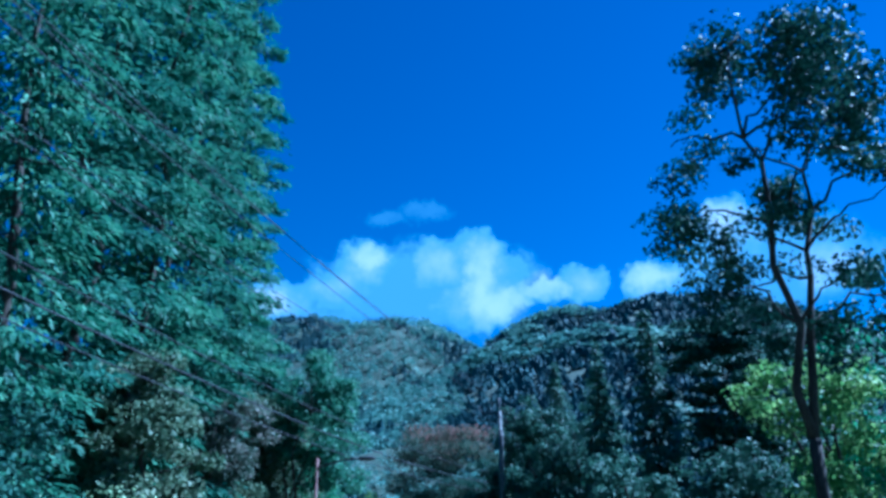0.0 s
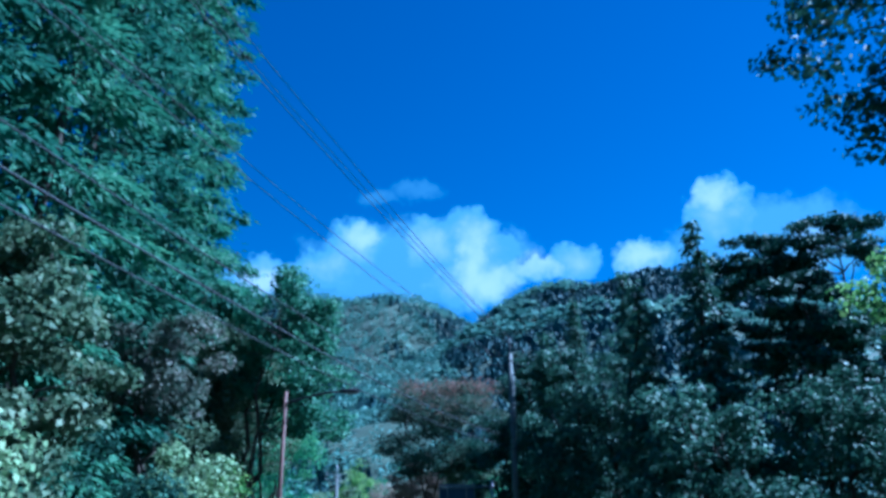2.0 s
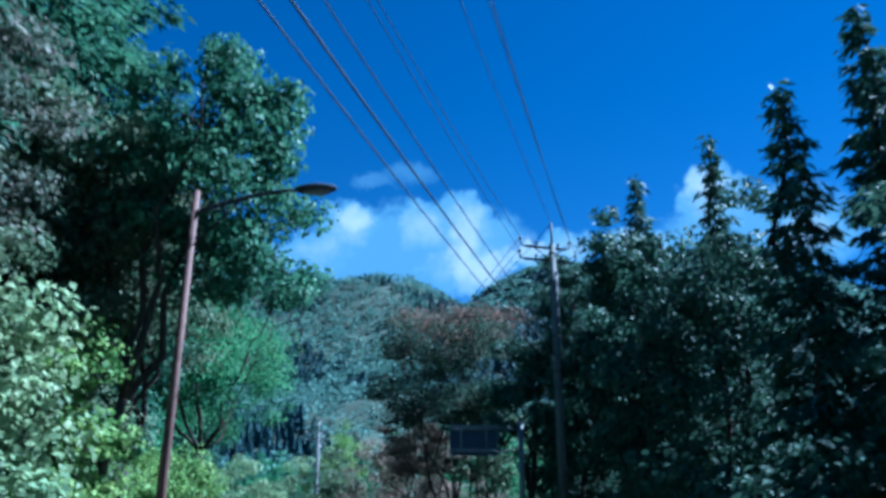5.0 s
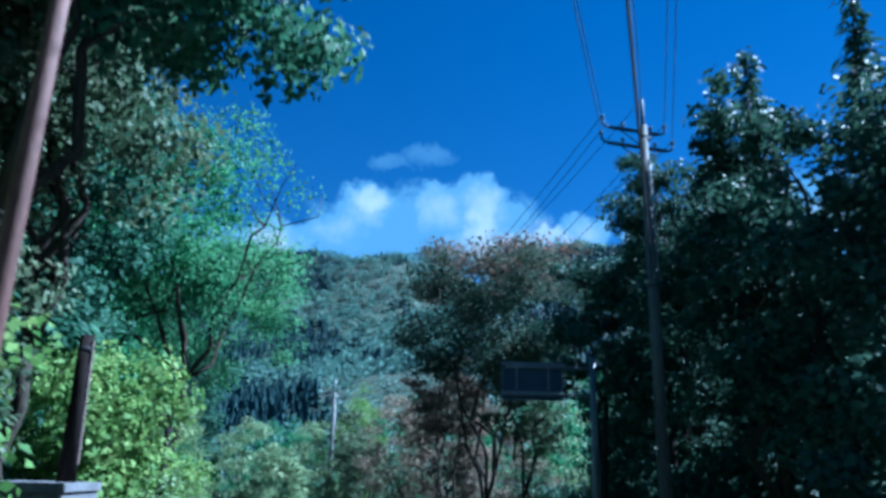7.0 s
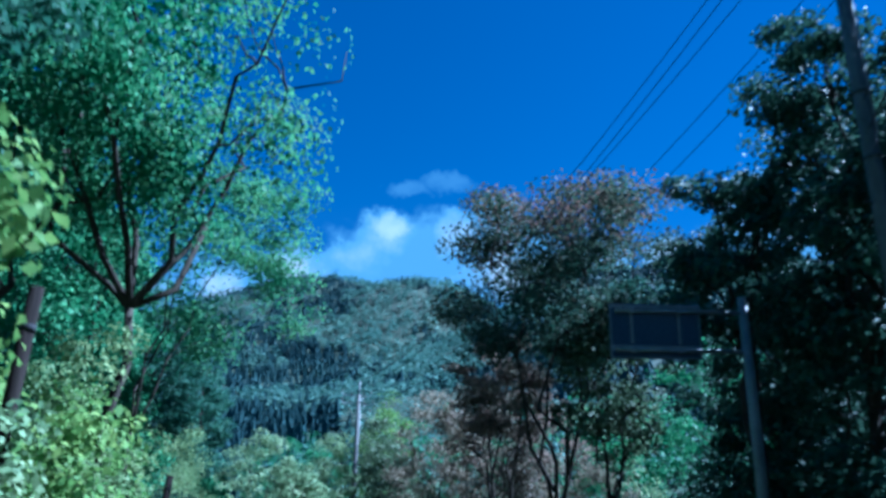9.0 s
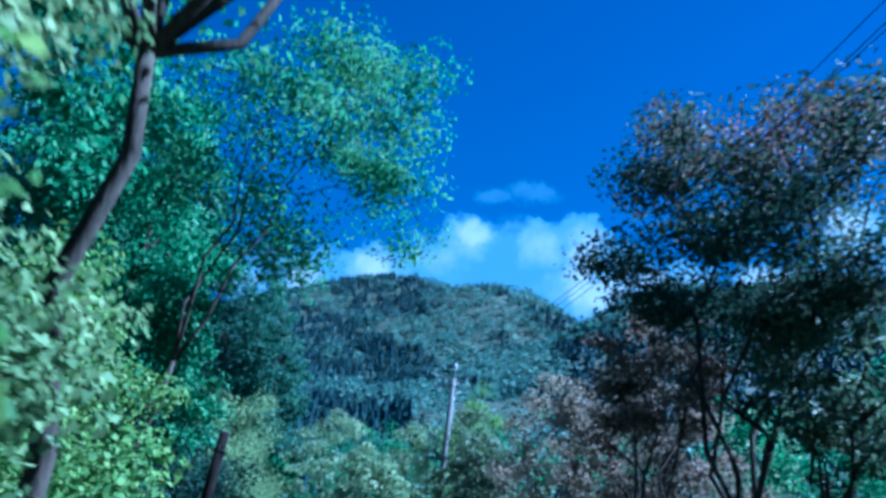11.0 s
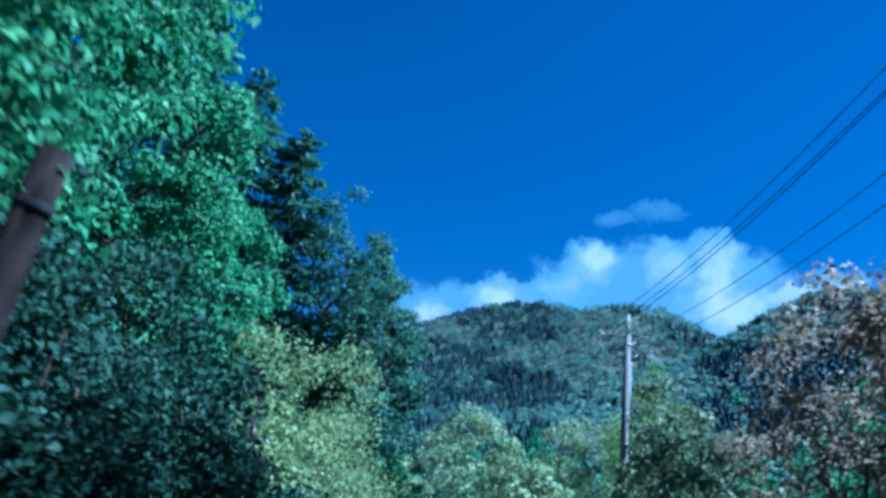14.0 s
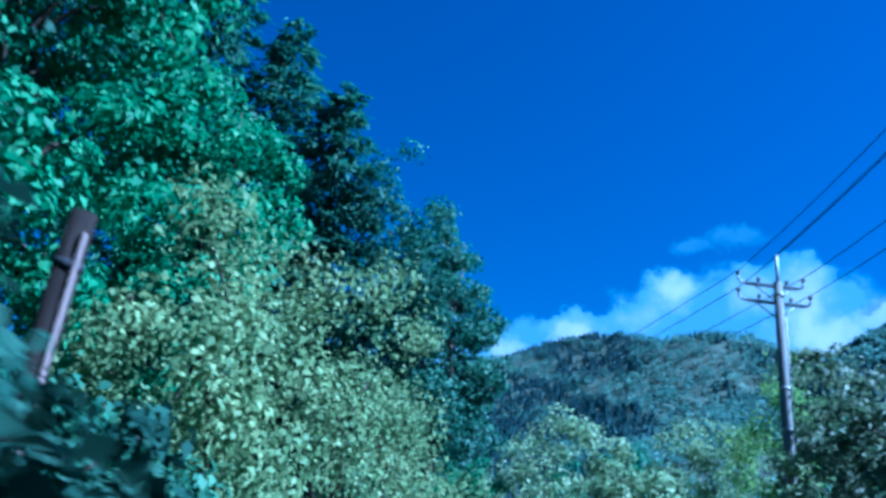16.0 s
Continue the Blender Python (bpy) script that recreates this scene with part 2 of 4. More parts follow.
# ---- mesh helpers ----
def mesh_of(name, verts, faces, mat, smooth=False):
    """A mesh from arrays of places and of faces with the same number of corners each."""
    verts, faces = np.asarray(verts, np.float32), np.asarray(faces, np.int32)
    k = faces.shape[1]
    me = bpy.data.meshes.new(name)
    me.vertices.add(len(verts))
    me.vertices.foreach_set("co", verts.ravel())
    me.loops.add(faces.size)
    me.loops.foreach_set("vertex_index", faces.ravel())
    me.polygons.add(len(faces))
    me.polygons.foreach_set("loop_start", np.arange(0, faces.size, k, dtype=np.int32))
    me.update(calc_edges=True)
    me.validate()
    if smooth:
        me.polygons.foreach_set("use_smooth", np.ones(len(faces), bool))
    me.materials.append(mat)
    return me


def part(name, me, parent, label=""):
    """A mesh, or a bmesh with its material, as one part under its thing."""
    ob = new(name, me)
    ob.parent = parent
    if label:
        ob["label"] = label
    return ob


def bm_mesh(name, bm, mat, smooth=False):
    me = bpy.data.meshes.new(name)
    bm.to_mesh(me)
    bm.free()
    for f in me.polygons:
        f.use_smooth = smooth
    me.materials.append(mat)
    return me


def thing(name, x, y, z, label, category, group="", rz=0.0, kind=""):
    ob = new(name)
    ob.empty_display_size = 0.2
    ob.matrix_basis = pose(x, y, z, 0, 0, rz)
    return tagged(ob, label, category, group, kind)


def tube(points, radii, sides=8, cap=True):
    """Places and four-cornered faces of a round bar along points."""
    pts = np.asarray(points, float)
    rad = np.broadcast_to(np.asarray(radii, float), (len(pts),))
    along = np.gradient(pts, axis=0)
    along /= np.linalg.norm(along, axis=1, keepdims=True) + 1e-9
    ref = np.array([0.0, 0.0, 1.0]) if abs(along[:, 2]).mean() < 0.8 else np.array([1.0, 0.0, 0.0])
    u = np.cross(along, ref)
    u /= np.linalg.norm(u, axis=1, keepdims=True) + 1e-9
    v = np.cross(along, u)
    a = np.linspace(0, 2 * np.pi, sides, endpoint=False)
    ring = pts[:, None] + rad[:, None, None] * (np.cos(a)[None, :, None] * u[:, None] + np.sin(a)[None, :, None] * v[:, None])
    verts = ring.reshape(-1, 3)
    i, j = np.meshgrid(np.arange(len(pts) - 1), np.arange(sides), indexing="ij")
    k = (j + 1) % sides
    faces = np.stack([i * sides + j, i * sides + k, (i + 1) * sides + k, (i + 1) * sides + j], -1).reshape(-1, 4)
    if cap:
        end, n = len(verts), len(pts)
        verts = np.concatenate([verts, pts[:1], pts[-1:]])
        j = np.arange(0, sides, 2)
        b = (n - 1) * sides
        low = np.stack([np.full(len(j), end), (j + 2) % sides, (j + 1) % sides, j], -1)
        top = np.stack([np.full(len(j), end + 1), b + j, b + (j + 1) % sides, b + (j + 2) % sides], -1)
        faces = np.concatenate([faces, low, top])
    return verts, faces


def joined(pieces):
    verts, faces, n = [], [], 0
    for v, f in pieces:
        verts.append(v)
        faces.append(f + n)
        n += len(v)
    return np.concatenate(verts), np.concatenate(faces)


def box_mesh(name, size, at, mat, bevel=0.006, turn=None):
    bm = bmesh.new()
    bmesh.ops.create_cube(bm, size=1.0)
    bmesh.ops.scale(bm, vec=size, verts=bm.verts)
    if bevel:
        bmesh.ops.bevel(bm, geom=bm.edges[:], offset=bevel, segments=2, affect="EDGES")
    if turn:
        bmesh.ops.transform(bm, matrix=turn, verts=bm.verts)
    bmesh.ops.translate(bm, vec=at, verts=bm.verts)
    return bm_mesh(name, bm, mat)


def lathe(profile, sides=12):
    """A turned solid from pairs of radius and height."""
    pr = np.array(profile, float)
    a = np.linspace(0, 2 * np.pi, sides, endpoint=False)
    verts = np.stack([pr[:, :1] * np.cos(a), pr[:, :1] * np.sin(a), np.repeat(pr[:, 1:], sides, 1)], -1).reshape(-1, 3)
    i, j = np.meshgrid(np.arange(len(pr) - 1), np.arange(sides), indexing="ij")
    k = (j + 1) % sides
    return verts, np.stack([i * sides + j, i * sides + k, (i + 1) * sides + k, (i + 1) * sides + j], -1).reshape(-1, 4)


# ---- ground, road and hills ----
def road_z(y):
    y = np.clip(np.asarray(y, float), -60, 120)
    return -0.25 - 0.09 * y + 0.0003 * y * y


ROAD_Y = np.array([-90, 0, 16.5, 24.6, 31.7, 40.0, 45.0, 54.7, 70.0, 95.0, 140.0])
ROAD_X = np.array([5.0, 3.0, 2.3, 1.3, 0.3, -1.9, -2.9, -5.6, -11.5, -24.0, -52.0])


def road_x(y):
    return np.interp(y, ROAD_Y, ROAD_X)


# each hill: centre x, y, height, half width along x, along y
HILLS = [(-25.1, 833.0, 235.6, 171.6, 215.3), (-185.5, 1055.4, 327.8, 357.0, 298.7), (88.4, 572.9, 168.5, 97.2, 126.4),
         (174.4, 500.0, 171.2, 167.6, 167.6), (-420.0, 620.0, 190.0, 190.0, 240.0), (560.0, 520.0, 210.0, 200.0, 260.0),
         (480.0, -520.0, 200.0, 260.0, 240.0), (-480.0, -480.0, 200.0, 260.0, 240.0)]


def hill_z(x, y):
    z = np.zeros(np.broadcast(x, y).shape)
    for hx, hy, h, sx, sy in HILLS:
        d = np.sqrt(((x - hx) / sx) ** 2 + ((y - hy) / sy) ** 2 + 0.04)
        z = z + (h * np.exp(-d ** 1.5 / 1.5)) ** 4
    return z ** 0.25


def wobble(x, y):
    return (np.sin(x * 0.031 + 1.3) * np.cos(y * 0.027) + 0.6 * np.sin(x * 0.083 - y * 0.06) + 0.35 * np.sin(x * 0.19 + y * 0.21))


def ground_z(x, y):
    x, y = np.asarray(x, float), np.asarray(y, float)
    off = x - road_x(y)
    bank = np.clip(-off - 4.2, 0, 30) * 0.16 + np.clip(off - 4.5, 0, 40) * 0.06
    far = np.hypot(x, y - 40)
    rise = hill_z(x, y)
    rise = np.where(far < 130, np.minimum(rise, 2.0), rise) * np.clip((far - 90) / 130, 0, 1)
    return road_z(y) + bank * np.clip(1.6 - far / 130, 0, 1) + rise + wobble(x, y) * np.clip((far - 70) / 160, 0, 1) * 3.0


rr = np.concatenate([np.linspace(0, 100, 51), 100 * (46.0 ** np.linspace(0.012, 1, 150))])
aa = np.linspace(0, 2 * np.pi, 360, endpoint=False)
gx, gy = rr[:, None] * np.sin(aa), 40 + rr[:, None] * np.cos(aa)
gv = np.stack([gx, gy, ground_z(gx, gy)], -1).reshape(-1, 3)
gi, gj = np.meshgrid(np.arange(1, len(rr) - 1), np.arange(len(aa)), indexing="ij")
gk = (gj + 1) % len(aa)
gf = np.stack([gi * 360 + gj, (gi + 1) * 360 + gj, (gi + 1) * 360 + gk, gi * 360 + gk], -1).reshape(-1, 4)
core = np.stack([np.zeros(180, int), 360 + np.arange(0, 360, 2), 360 + np.arange(1, 360, 2), 360 + (np.arange(2, 362, 2) % 360)], -1)
ground = new("ground", mesh_of("ground", gv, np.concatenate([gf, core]), EARTH, True))
tagged(ground, "dark earth and undergrowth of the valley floor and hills", "ground", kind="structure")


def strip(name, offsets, lift, mat, y0=-80.0, y1=125.0, step=1.0):
    """A band along the road between two offsets from its middle, with a lip on both sides."""
    ys = np.arange(y0, y1 + 0.1, step)
    rows = []
    for o, dz in ((offsets[0], -0.3), (offsets[0], lift), (offsets[1], lift), (offsets[1], -0.3)):
        rows.append(np.stack([road_x(ys) + o, ys, road_z(ys) + dz], -1))
    v = np.stack(rows, 1).reshape(-1, 3)
    i, j = np.meshgrid(np.arange(len(ys) - 1), np.arange(3), indexing="ij")
    return mesh_of(name, v, np.stack([i * 4 + j, i * 4 + j + 1, (i + 1) * 4 + j + 1, (i + 1) * 4 + j], -1).reshape(-1, 4), mat)


tagged(new("road", strip("road", (-3.0, 3.0), 0.10, ASPHALT)), "grey asphalt of a narrow two-lane mountain road", "road", kind="structure")
tagged(new("road_edge_line", strip("road_edge_line", (-2.75, -2.6), 0.104, PAINT)), "worn white painted edge line on asphalt", "road marking", kind="structure")
tagged(new("road_edge_line", strip("road_edge_line", (2.6, 2.75), 0.104, PAINT)), "worn white painted edge line on asphalt", "road marking", kind="structure")


# ---- far woods on the hills ----
def far_woods(name, count, seed, mat, conifer, label, r0=360.0, r1=1150.0, k=20, fine=1.0, tall=1.0):
    """Thousands of small crowns over the hillsides, in one mesh."""
    rng = np.random.default_rng(seed)
    ang = np.radians(rng.uniform(-38, 34, count * 3))
    rad = np.sqrt(rng.uniform(r0 ** 2, r1 ** 2, count * 3))
    x, y = rad * np.sin(ang), 10 + rad * np.cos(ang)
    patch = np.sin(x * 0.021 + 0.7) * np.cos(y * 0.017 + 1.1) + 0.7 * np.sin(x * 0.06 + y * 0.045)
    # slopes that look towards the valley only
    step = 6.0
    zz = ground_z(x, y)
    facing = ground_z(x + step * np.sin(ang), y + step * np.cos(ang)) > zz - 1.2
    # paler broadleaf stands in for sun left of the notch, darker conifers for shade on the ridge right; conifers also
    # further left
    bear = np.degrees(ang)
    lit_slope = np.clip((bear + 10) / 3, 0, 1) * np.clip((1.8 - bear) / 1.5, 0, 1)
    patch = patch - 0.8 * lit_slope + 0.6 * (1 - lit_slope)
    keep = facing & ((patch > -0.25) if conifer else (patch < 0.35)) & (rng.random(len(x)) < np.clip(480 / rad, 0.3, 1.0))
    x, y, zz = (a[keep][:count] for a in (x, y, zz))
    n = len(x)
    h = tall * rng.uniform(5.5, 11.0, n) if conifer else rng.uniform(5.0, 10.0, n)
    r = h * (rng.uniform(0.2, 0.3, n) if conifer else rng.uniform(0.4, 0.56, n))
    ridge = np.clip((np.degrees(np.arctan2(x, y - 10)) - 1.0) / 2.0, 0, 1)
    h, r = h * (1 - 0.3 * ridge), r * (1 + 0.45 * ridge)
    if conifer:
        # three ragged tiers of boughs round each stem, one above the other
        tips = []
        for low, high, wide in ((0.04, 0.5, 1.0), (0.3, 0.76, 0.74), (0.56, 1.0, 0.46)):
            a = np.arange(10)[None] * 2 * np.pi / 10 + rng.uniform(0, 6.3, (n, 1)) + rng.normal(size=(n, 10)) * 0.12
            reach = (np.where(np.arange(10) % 2, 0.62, 1.1)[None] * rng.uniform(0.75, 1.2, (n, 10)) * wide * r[:, None])
            ring = np.stack([x[:, None] + reach * np.cos(a), y[:, None] + reach * np.sin(a),
                             zz[:, None] - 0.4 + h[:, None] * (low + rng.normal(size=(n, 10)) * 0.025)], -1)
            peak = np.stack([x, y, zz - 0.4 + h * high], -1)
            tips.append(np.stack([np.repeat(peak[:, None], 10, 1), ring, np.roll(ring, -1, 1)], 2).reshape(-1, 3))
        v = np.concatenate(tips)
        tagged(new(name, mesh_of(name, v, np.arange(len(v)).reshape(-1, 3), mat)), label, "woods", kind="stuff")
        return
    a = rng.uniform(0, 2 * np.pi, (n, k))
    c = rng.uniform(-0.55, 1.0, (n, k))
    hz, wide = 0.5 + 0.5 * c, np.sqrt(1 - np.clip(c, -1, 1) ** 2) * rng.uniform(0.7, 1.1, (n, k))
    tilt = 0.3 - 0.5 * (1 - c)
    long, broad = (0.75 * r[:, None] * rng.uniform(0.6, 1.2, (n, k)), 0.5 * r[:, None] * rng.uniform(0.6, 1.2, (n, k)))
    out = np.stack([np.cos(a), np.sin(a), 0 * a], -1)
    at = np.stack([x[:, None] + 0 * a, y[:, None] + 0 * a, zz[:, None] - 0.4 + h[:, None] * hz], -1) + out * (r[:, None] * wide)[..., None]
    d = out * 0.75 + rng.normal(size=(n, k, 3)) * 0.35
    d[..., 2] = tilt + rng.normal(size=(n, k)) * 0.25
    d /= np.linalg.norm(d, axis=-1, keepdims=True)
    s = np.cross(d, out * 0.4 + np.array([0, 0, 1.0]) + rng.normal(size=(n, k, 3)) * 0.3)
    s /= np.linalg.norm(s, axis=-1, keepdims=True)
    lo, br = fine * long[..., None], fine * broad[..., None]
    v = np.stack([at - 0.6 * lo * d, at - 0.5 * br * s, at + 0.5 * lo * d, at + 0.5 * br * s], 2).reshape(-1, 3)
    tagged(new(name, mesh_of(name, v, np.arange(len(v)).reshape(-1, 4), mat)), label, "woods", kind="stuff")


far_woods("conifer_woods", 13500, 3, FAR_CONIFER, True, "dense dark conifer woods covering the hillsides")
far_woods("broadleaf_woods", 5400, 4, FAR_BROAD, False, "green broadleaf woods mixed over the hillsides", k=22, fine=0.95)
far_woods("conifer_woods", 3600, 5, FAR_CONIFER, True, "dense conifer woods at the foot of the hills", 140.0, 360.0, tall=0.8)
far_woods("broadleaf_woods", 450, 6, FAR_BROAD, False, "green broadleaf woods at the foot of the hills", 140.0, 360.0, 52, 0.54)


# ---- trees ----
def leaf_cloud(centres, spread, count, size, rng, flat=0.75, droop=0.35, slim=0.34):
    """Folded leaves in clumps round the centres: four corners a leaf."""
    centres = np.asarray(centres, float)
    which = rng.integers(0, len(centres), count)
    sp = np.broadcast_to(np.asarray(spread, float), (len(centres),))[which]
    off = rng.normal(size=(count, 3))
    off *= (rng.random(count) ** 0.45 / (np.linalg.norm(off, axis=1) + 1e-9))[:, None] * sp[:, None]
    off[:, 2] *= flat
    at = centres[which] + off
    # blades lie like scales on their clump, facing outwards and up
    nrm = 0.85 * off / (sp[:, None] + 1e-9) + rng.normal(size=(count, 3)) * 0.42 + np.array([0, 0, 0.4])
    nrm /= np.linalg.norm(nrm, axis=1, keepdims=True) + 1e-9
    d = rng.normal(size=(count, 3)) + 0.4 * off / (sp[:, None] + 1e-9)
    d[:, 2] -= droop
    d -= nrm * (d * nrm).sum(1, keepdims=True)
    d /= np.linalg.norm(d, axis=1, keepdims=True) + 1e-9
    s = np.cross(d, nrm)
    ln = (size * rng.uniform(0.65, 1.35, count))[:, None]
    base, tip = at - 0.5 * ln * d, at + 0.5 * ln * d - 0.12 * ln * nrm
    side = at - 0.06 * ln * d + 0.1 * ln * nrm
    corners = [base, side - slim * ln * s, tip, side + slim * ln * s]
    v = np.stack(corners, 1).reshape(-1, 3)
    return v, np.arange(count * len(corners)).reshape(-1, len(corners))


def bent(a, b, rng, sag=0.12, n=6, crook=0.045):
    """Points of a crooked limb from a to b."""
    a, b = np.asarray(a, float), np.asarray(b, float)
    t = np.linspace(0, 1, n)[:, None]
    ln = np.linalg.norm(b - a)
    kink = rng.normal(size=(n, 3)) * ln * crook
    kink[0] = kink[-1] = 0
    arch = np.sin(np.pi * t) * np.array([0, 0, sag * ln])
    return a + (b - a) * t + kink + arch


def broadleaf(x, y, top, radius, crown_low, leaf, label, seed, leaves=9000, size=0.17, clumps=70, trunk_r=0.16, forks=2,
              lean=(0.0, 0.0), bark=None, name="tree", group="roadside trees", squash=1.0, category="tree", tuft=1.0,
              spread=0.32, lobes=9, fork_z=None, flat=0.6, lobe_r=0.42, crook=0.03, pad=1.0, reach=(0.42, 0.78)):
    """A broadleaf tree: crooked trunk that forks, limbs, boughs, and a crown of leafy lobes with an uneven outline. Heights are absolute."""
    rng = np.random.default_rng(seed)
    z0 = float(ground_z(x, y)) - 0.1
    h, low = top - z0, crown_low - z0
    base = thing(name, x, y, z0, label, category, group)
    bark = bark or BARK
    mid = np.array([lean[0], lean[1], (h + low) / 2])
    rad = np.array([radius, radius * squash, (h - low) / 2])
    # lobes spiral round the crown, each with its own size; the clumps gather in them
    k = np.arange(lobes)
    up = 1 - 2 * (k + 0.5) / lobes + rng.normal(size=lobes) * 0.1
    turn = k * 2.4 + rng.uniform(0, 6.3) + rng.normal(size=lobes) * 0.3
    out = np.sqrt(np.clip(1 - up ** 2, 0.05, 1)) * rng.uniform(*reach, lobes)
    lob = np.stack([np.cos(turn) * out, np.sin(turn) * out, np.clip(up, -0.8, 0.8) * 0.72], -1)
    lob_r = lobe_r * rng.uniform(0.7, 1.2, lobes)
    heads = mid + lob * rad
    which = rng.choice(lobes, clumps, p=lob_r ** 2 / (lob_r ** 2).sum())
    p = rng.normal(size=(clumps, 3))
    p *= (rng.random(clumps) ** 0.4 / np.linalg.norm(p, axis=1))[:, None] * lob_r[which][:, None]
    cen = mid + (lob[which] + p * np.array([1, 1, pad])) * rad
    # trunk and main limbs
    split = np.array([lean[0] * 0.25, lean[1] * 0.25, max(low * 0.75, 0.35) if fork_z is None else fork_z - z0])
    tips = [mid + np.array([np.cos(a) * rad[0] * spread, np.sin(a) * rad[1] * spread, rad[2] * rng.uniform(0.45, 0.8) * min((0.32 / spread) ** 0.5, 0.9 if forks == 1 else 1.2)])
            for a in rng.uniform(0, 1) + np.arange(forks) * 2 * np.pi / forks]
    part("trunk", mesh_of("trunk", *tube(bent((0, 0, -0.2), split, rng, 0.0, 6, 0.015), np.linspace(trunk_r * 1.25, trunk_r * 0.85, 6), 9), bark, True), base)
    stems = []
    for tip in tips:
        line = bent(split, tip, rng, 0.02, 9, crook)
        stems.append(line)
        part("limb", mesh_of("limb", *tube(line, np.linspace(trunk_r * 0.75, trunk_r * 0.12, 9), 7), bark, True), base)

    def from_stem(goal):
        line = stems[int(np.argmin([np.min(np.linalg.norm(s - goal, axis=1)) for s in stems]))]
        ok = line[line[:, 2] < goal[2] - 0.1]
        ok = line[:1] if len(ok) == 0 else ok
        return ok[np.argmin(np.linalg.norm(ok - goal, axis=1))]

    boughs = []
    for goal in heads:
        line = bent(from_stem(goal), goal, rng, 0.08, 7, 0.04)
        boughs.append(line)
        part("bough", mesh_of("bough", *tube(line, np.linspace(trunk_r * 0.3, trunk_r * 0.08, 7), 6, False), bark, True), base)
    twigs = []
    for k in rng.choice(len(cen), min(len(cen), 28), replace=False):
        line = boughs[int(np.argmin([np.min(np.linalg.norm(s - cen[k], axis=1)) for s in boughs]))]
        start = line[np.argmin(np.linalg.norm(line - cen[k], axis=1))]
        twigs.append(tube(bent(start, cen[k], rng, 0.1, 5), np.linspace(trunk_r * 0.16, 0.008, 5), 4, False))
    part("brushwood", mesh_of("brushwood", *joined(twigs), bark, True), base)["kind"] = "stuff"
    sp = (rng.uniform(0.14, 0.3, len(cen)) * radius + 0.12) * tuft
    part("crown", mesh_of("crown", *leaf_cloud(cen, sp, int(leaves * 0.88), size * 1.04, rng, flat=flat), leaf), base)["kind"] = "stuff"
    return base


def conifer(x, y, top, radius, label, seed, sprays=7000, size=0.3, leaf=None, low=0.6, name="conifer", group="roadside conifers", droop=0.3, trunk_r=0.16, taper=1.0, fan=1.0, dense=9.0):
    """A conifer: straight trunk, whorls of drooping branches, needle sprays along them."""
    rng = np.random.default_rng(seed)
    z0 = float(ground_z(x, y)) - 0.1
    h = top - z0
    base = thing(name, x, y, z0, label, "conifer", group)
    part("trunk", mesh_of("trunk", *tube(bent((0, 0, -0.2), (rng.normal() * 0.1, rng.normal() * 0.1, h * 0.985), rng, 0, 8) * np.array([0.35, 0.35, 1]), np.linspace(trunk_r, 0.02, 8), 9), BARK, True), base)
    n = int(h * dense)
    hz = low + (h - low) * (np.arange(n) + rng.random(n)) / n
    ln = radius * np.clip(((h - hz) / (h - low)), 0, 1) ** taper * rng.uniform(0.6, 1.12, n) + 0.12
    a = np.arange(n) * 2.4 + rng.normal(size=n) * 0.3
    ends = np.stack([np.cos(a) * ln, np.sin(a) * ln, hz - droop * ln], -1)
    starts = np.stack([0 * a, 0 * a, hz], -1)
    bars = [tube(np.linspace(s, e, 3), [0.03, 0.02, 0.006], 4, False) for s, e in zip(starts[::2], ends[::2])]
    part("bough_work", mesh_of("bough_work", *joined(bars), BARK), base)["kind"] = "stuff"
    w = ln / ln.sum()
    which = rng.choice(n, sprays, p=w)
    t = rng.random(sprays) ** 0.6
    at = starts[which] + (ends[which] - starts[which]) * t[:, None]
    side = rng.normal(size=(sprays, 3)) * np.array([1, 1, 0.35]) * (0.1 + 0.16 * fan * ln[which] * (1.15 - t))[:, None]
    at = at + side
    d = (ends[which] - starts[which]) / (ln[which][:, None] + 0.05) + side * 1.5 + rng.normal(size=(sprays, 3)) * 0.35
    d[:, 2] -= 0.25
    d /= np.linalg.norm(d, axis=1, keepdims=True)
    s = np.cross(d, rng.normal(size=(sprays, 3)) * 0.5 + np.array([0, 0, 1.0]))
    s /= np.linalg.norm(s, axis=1, keepdims=True) + 1e-9
    L = (size * rng.uniform(0.6, 1.3, sprays))[:, None]
    v = np.stack([at - 0.4 * L * d, at - 0.17 * L * s, at + 0.6 * L * d, at + 0.17 * L * s], 1).reshape(-1, 3)
    v[2::4, 2] -= 0.05
    part("crown", mesh_of("crown", v, np.arange(sprays * 4).reshape(-1, 4), leaf or NEEDLE), base)["kind"] = "stuff"
    return base


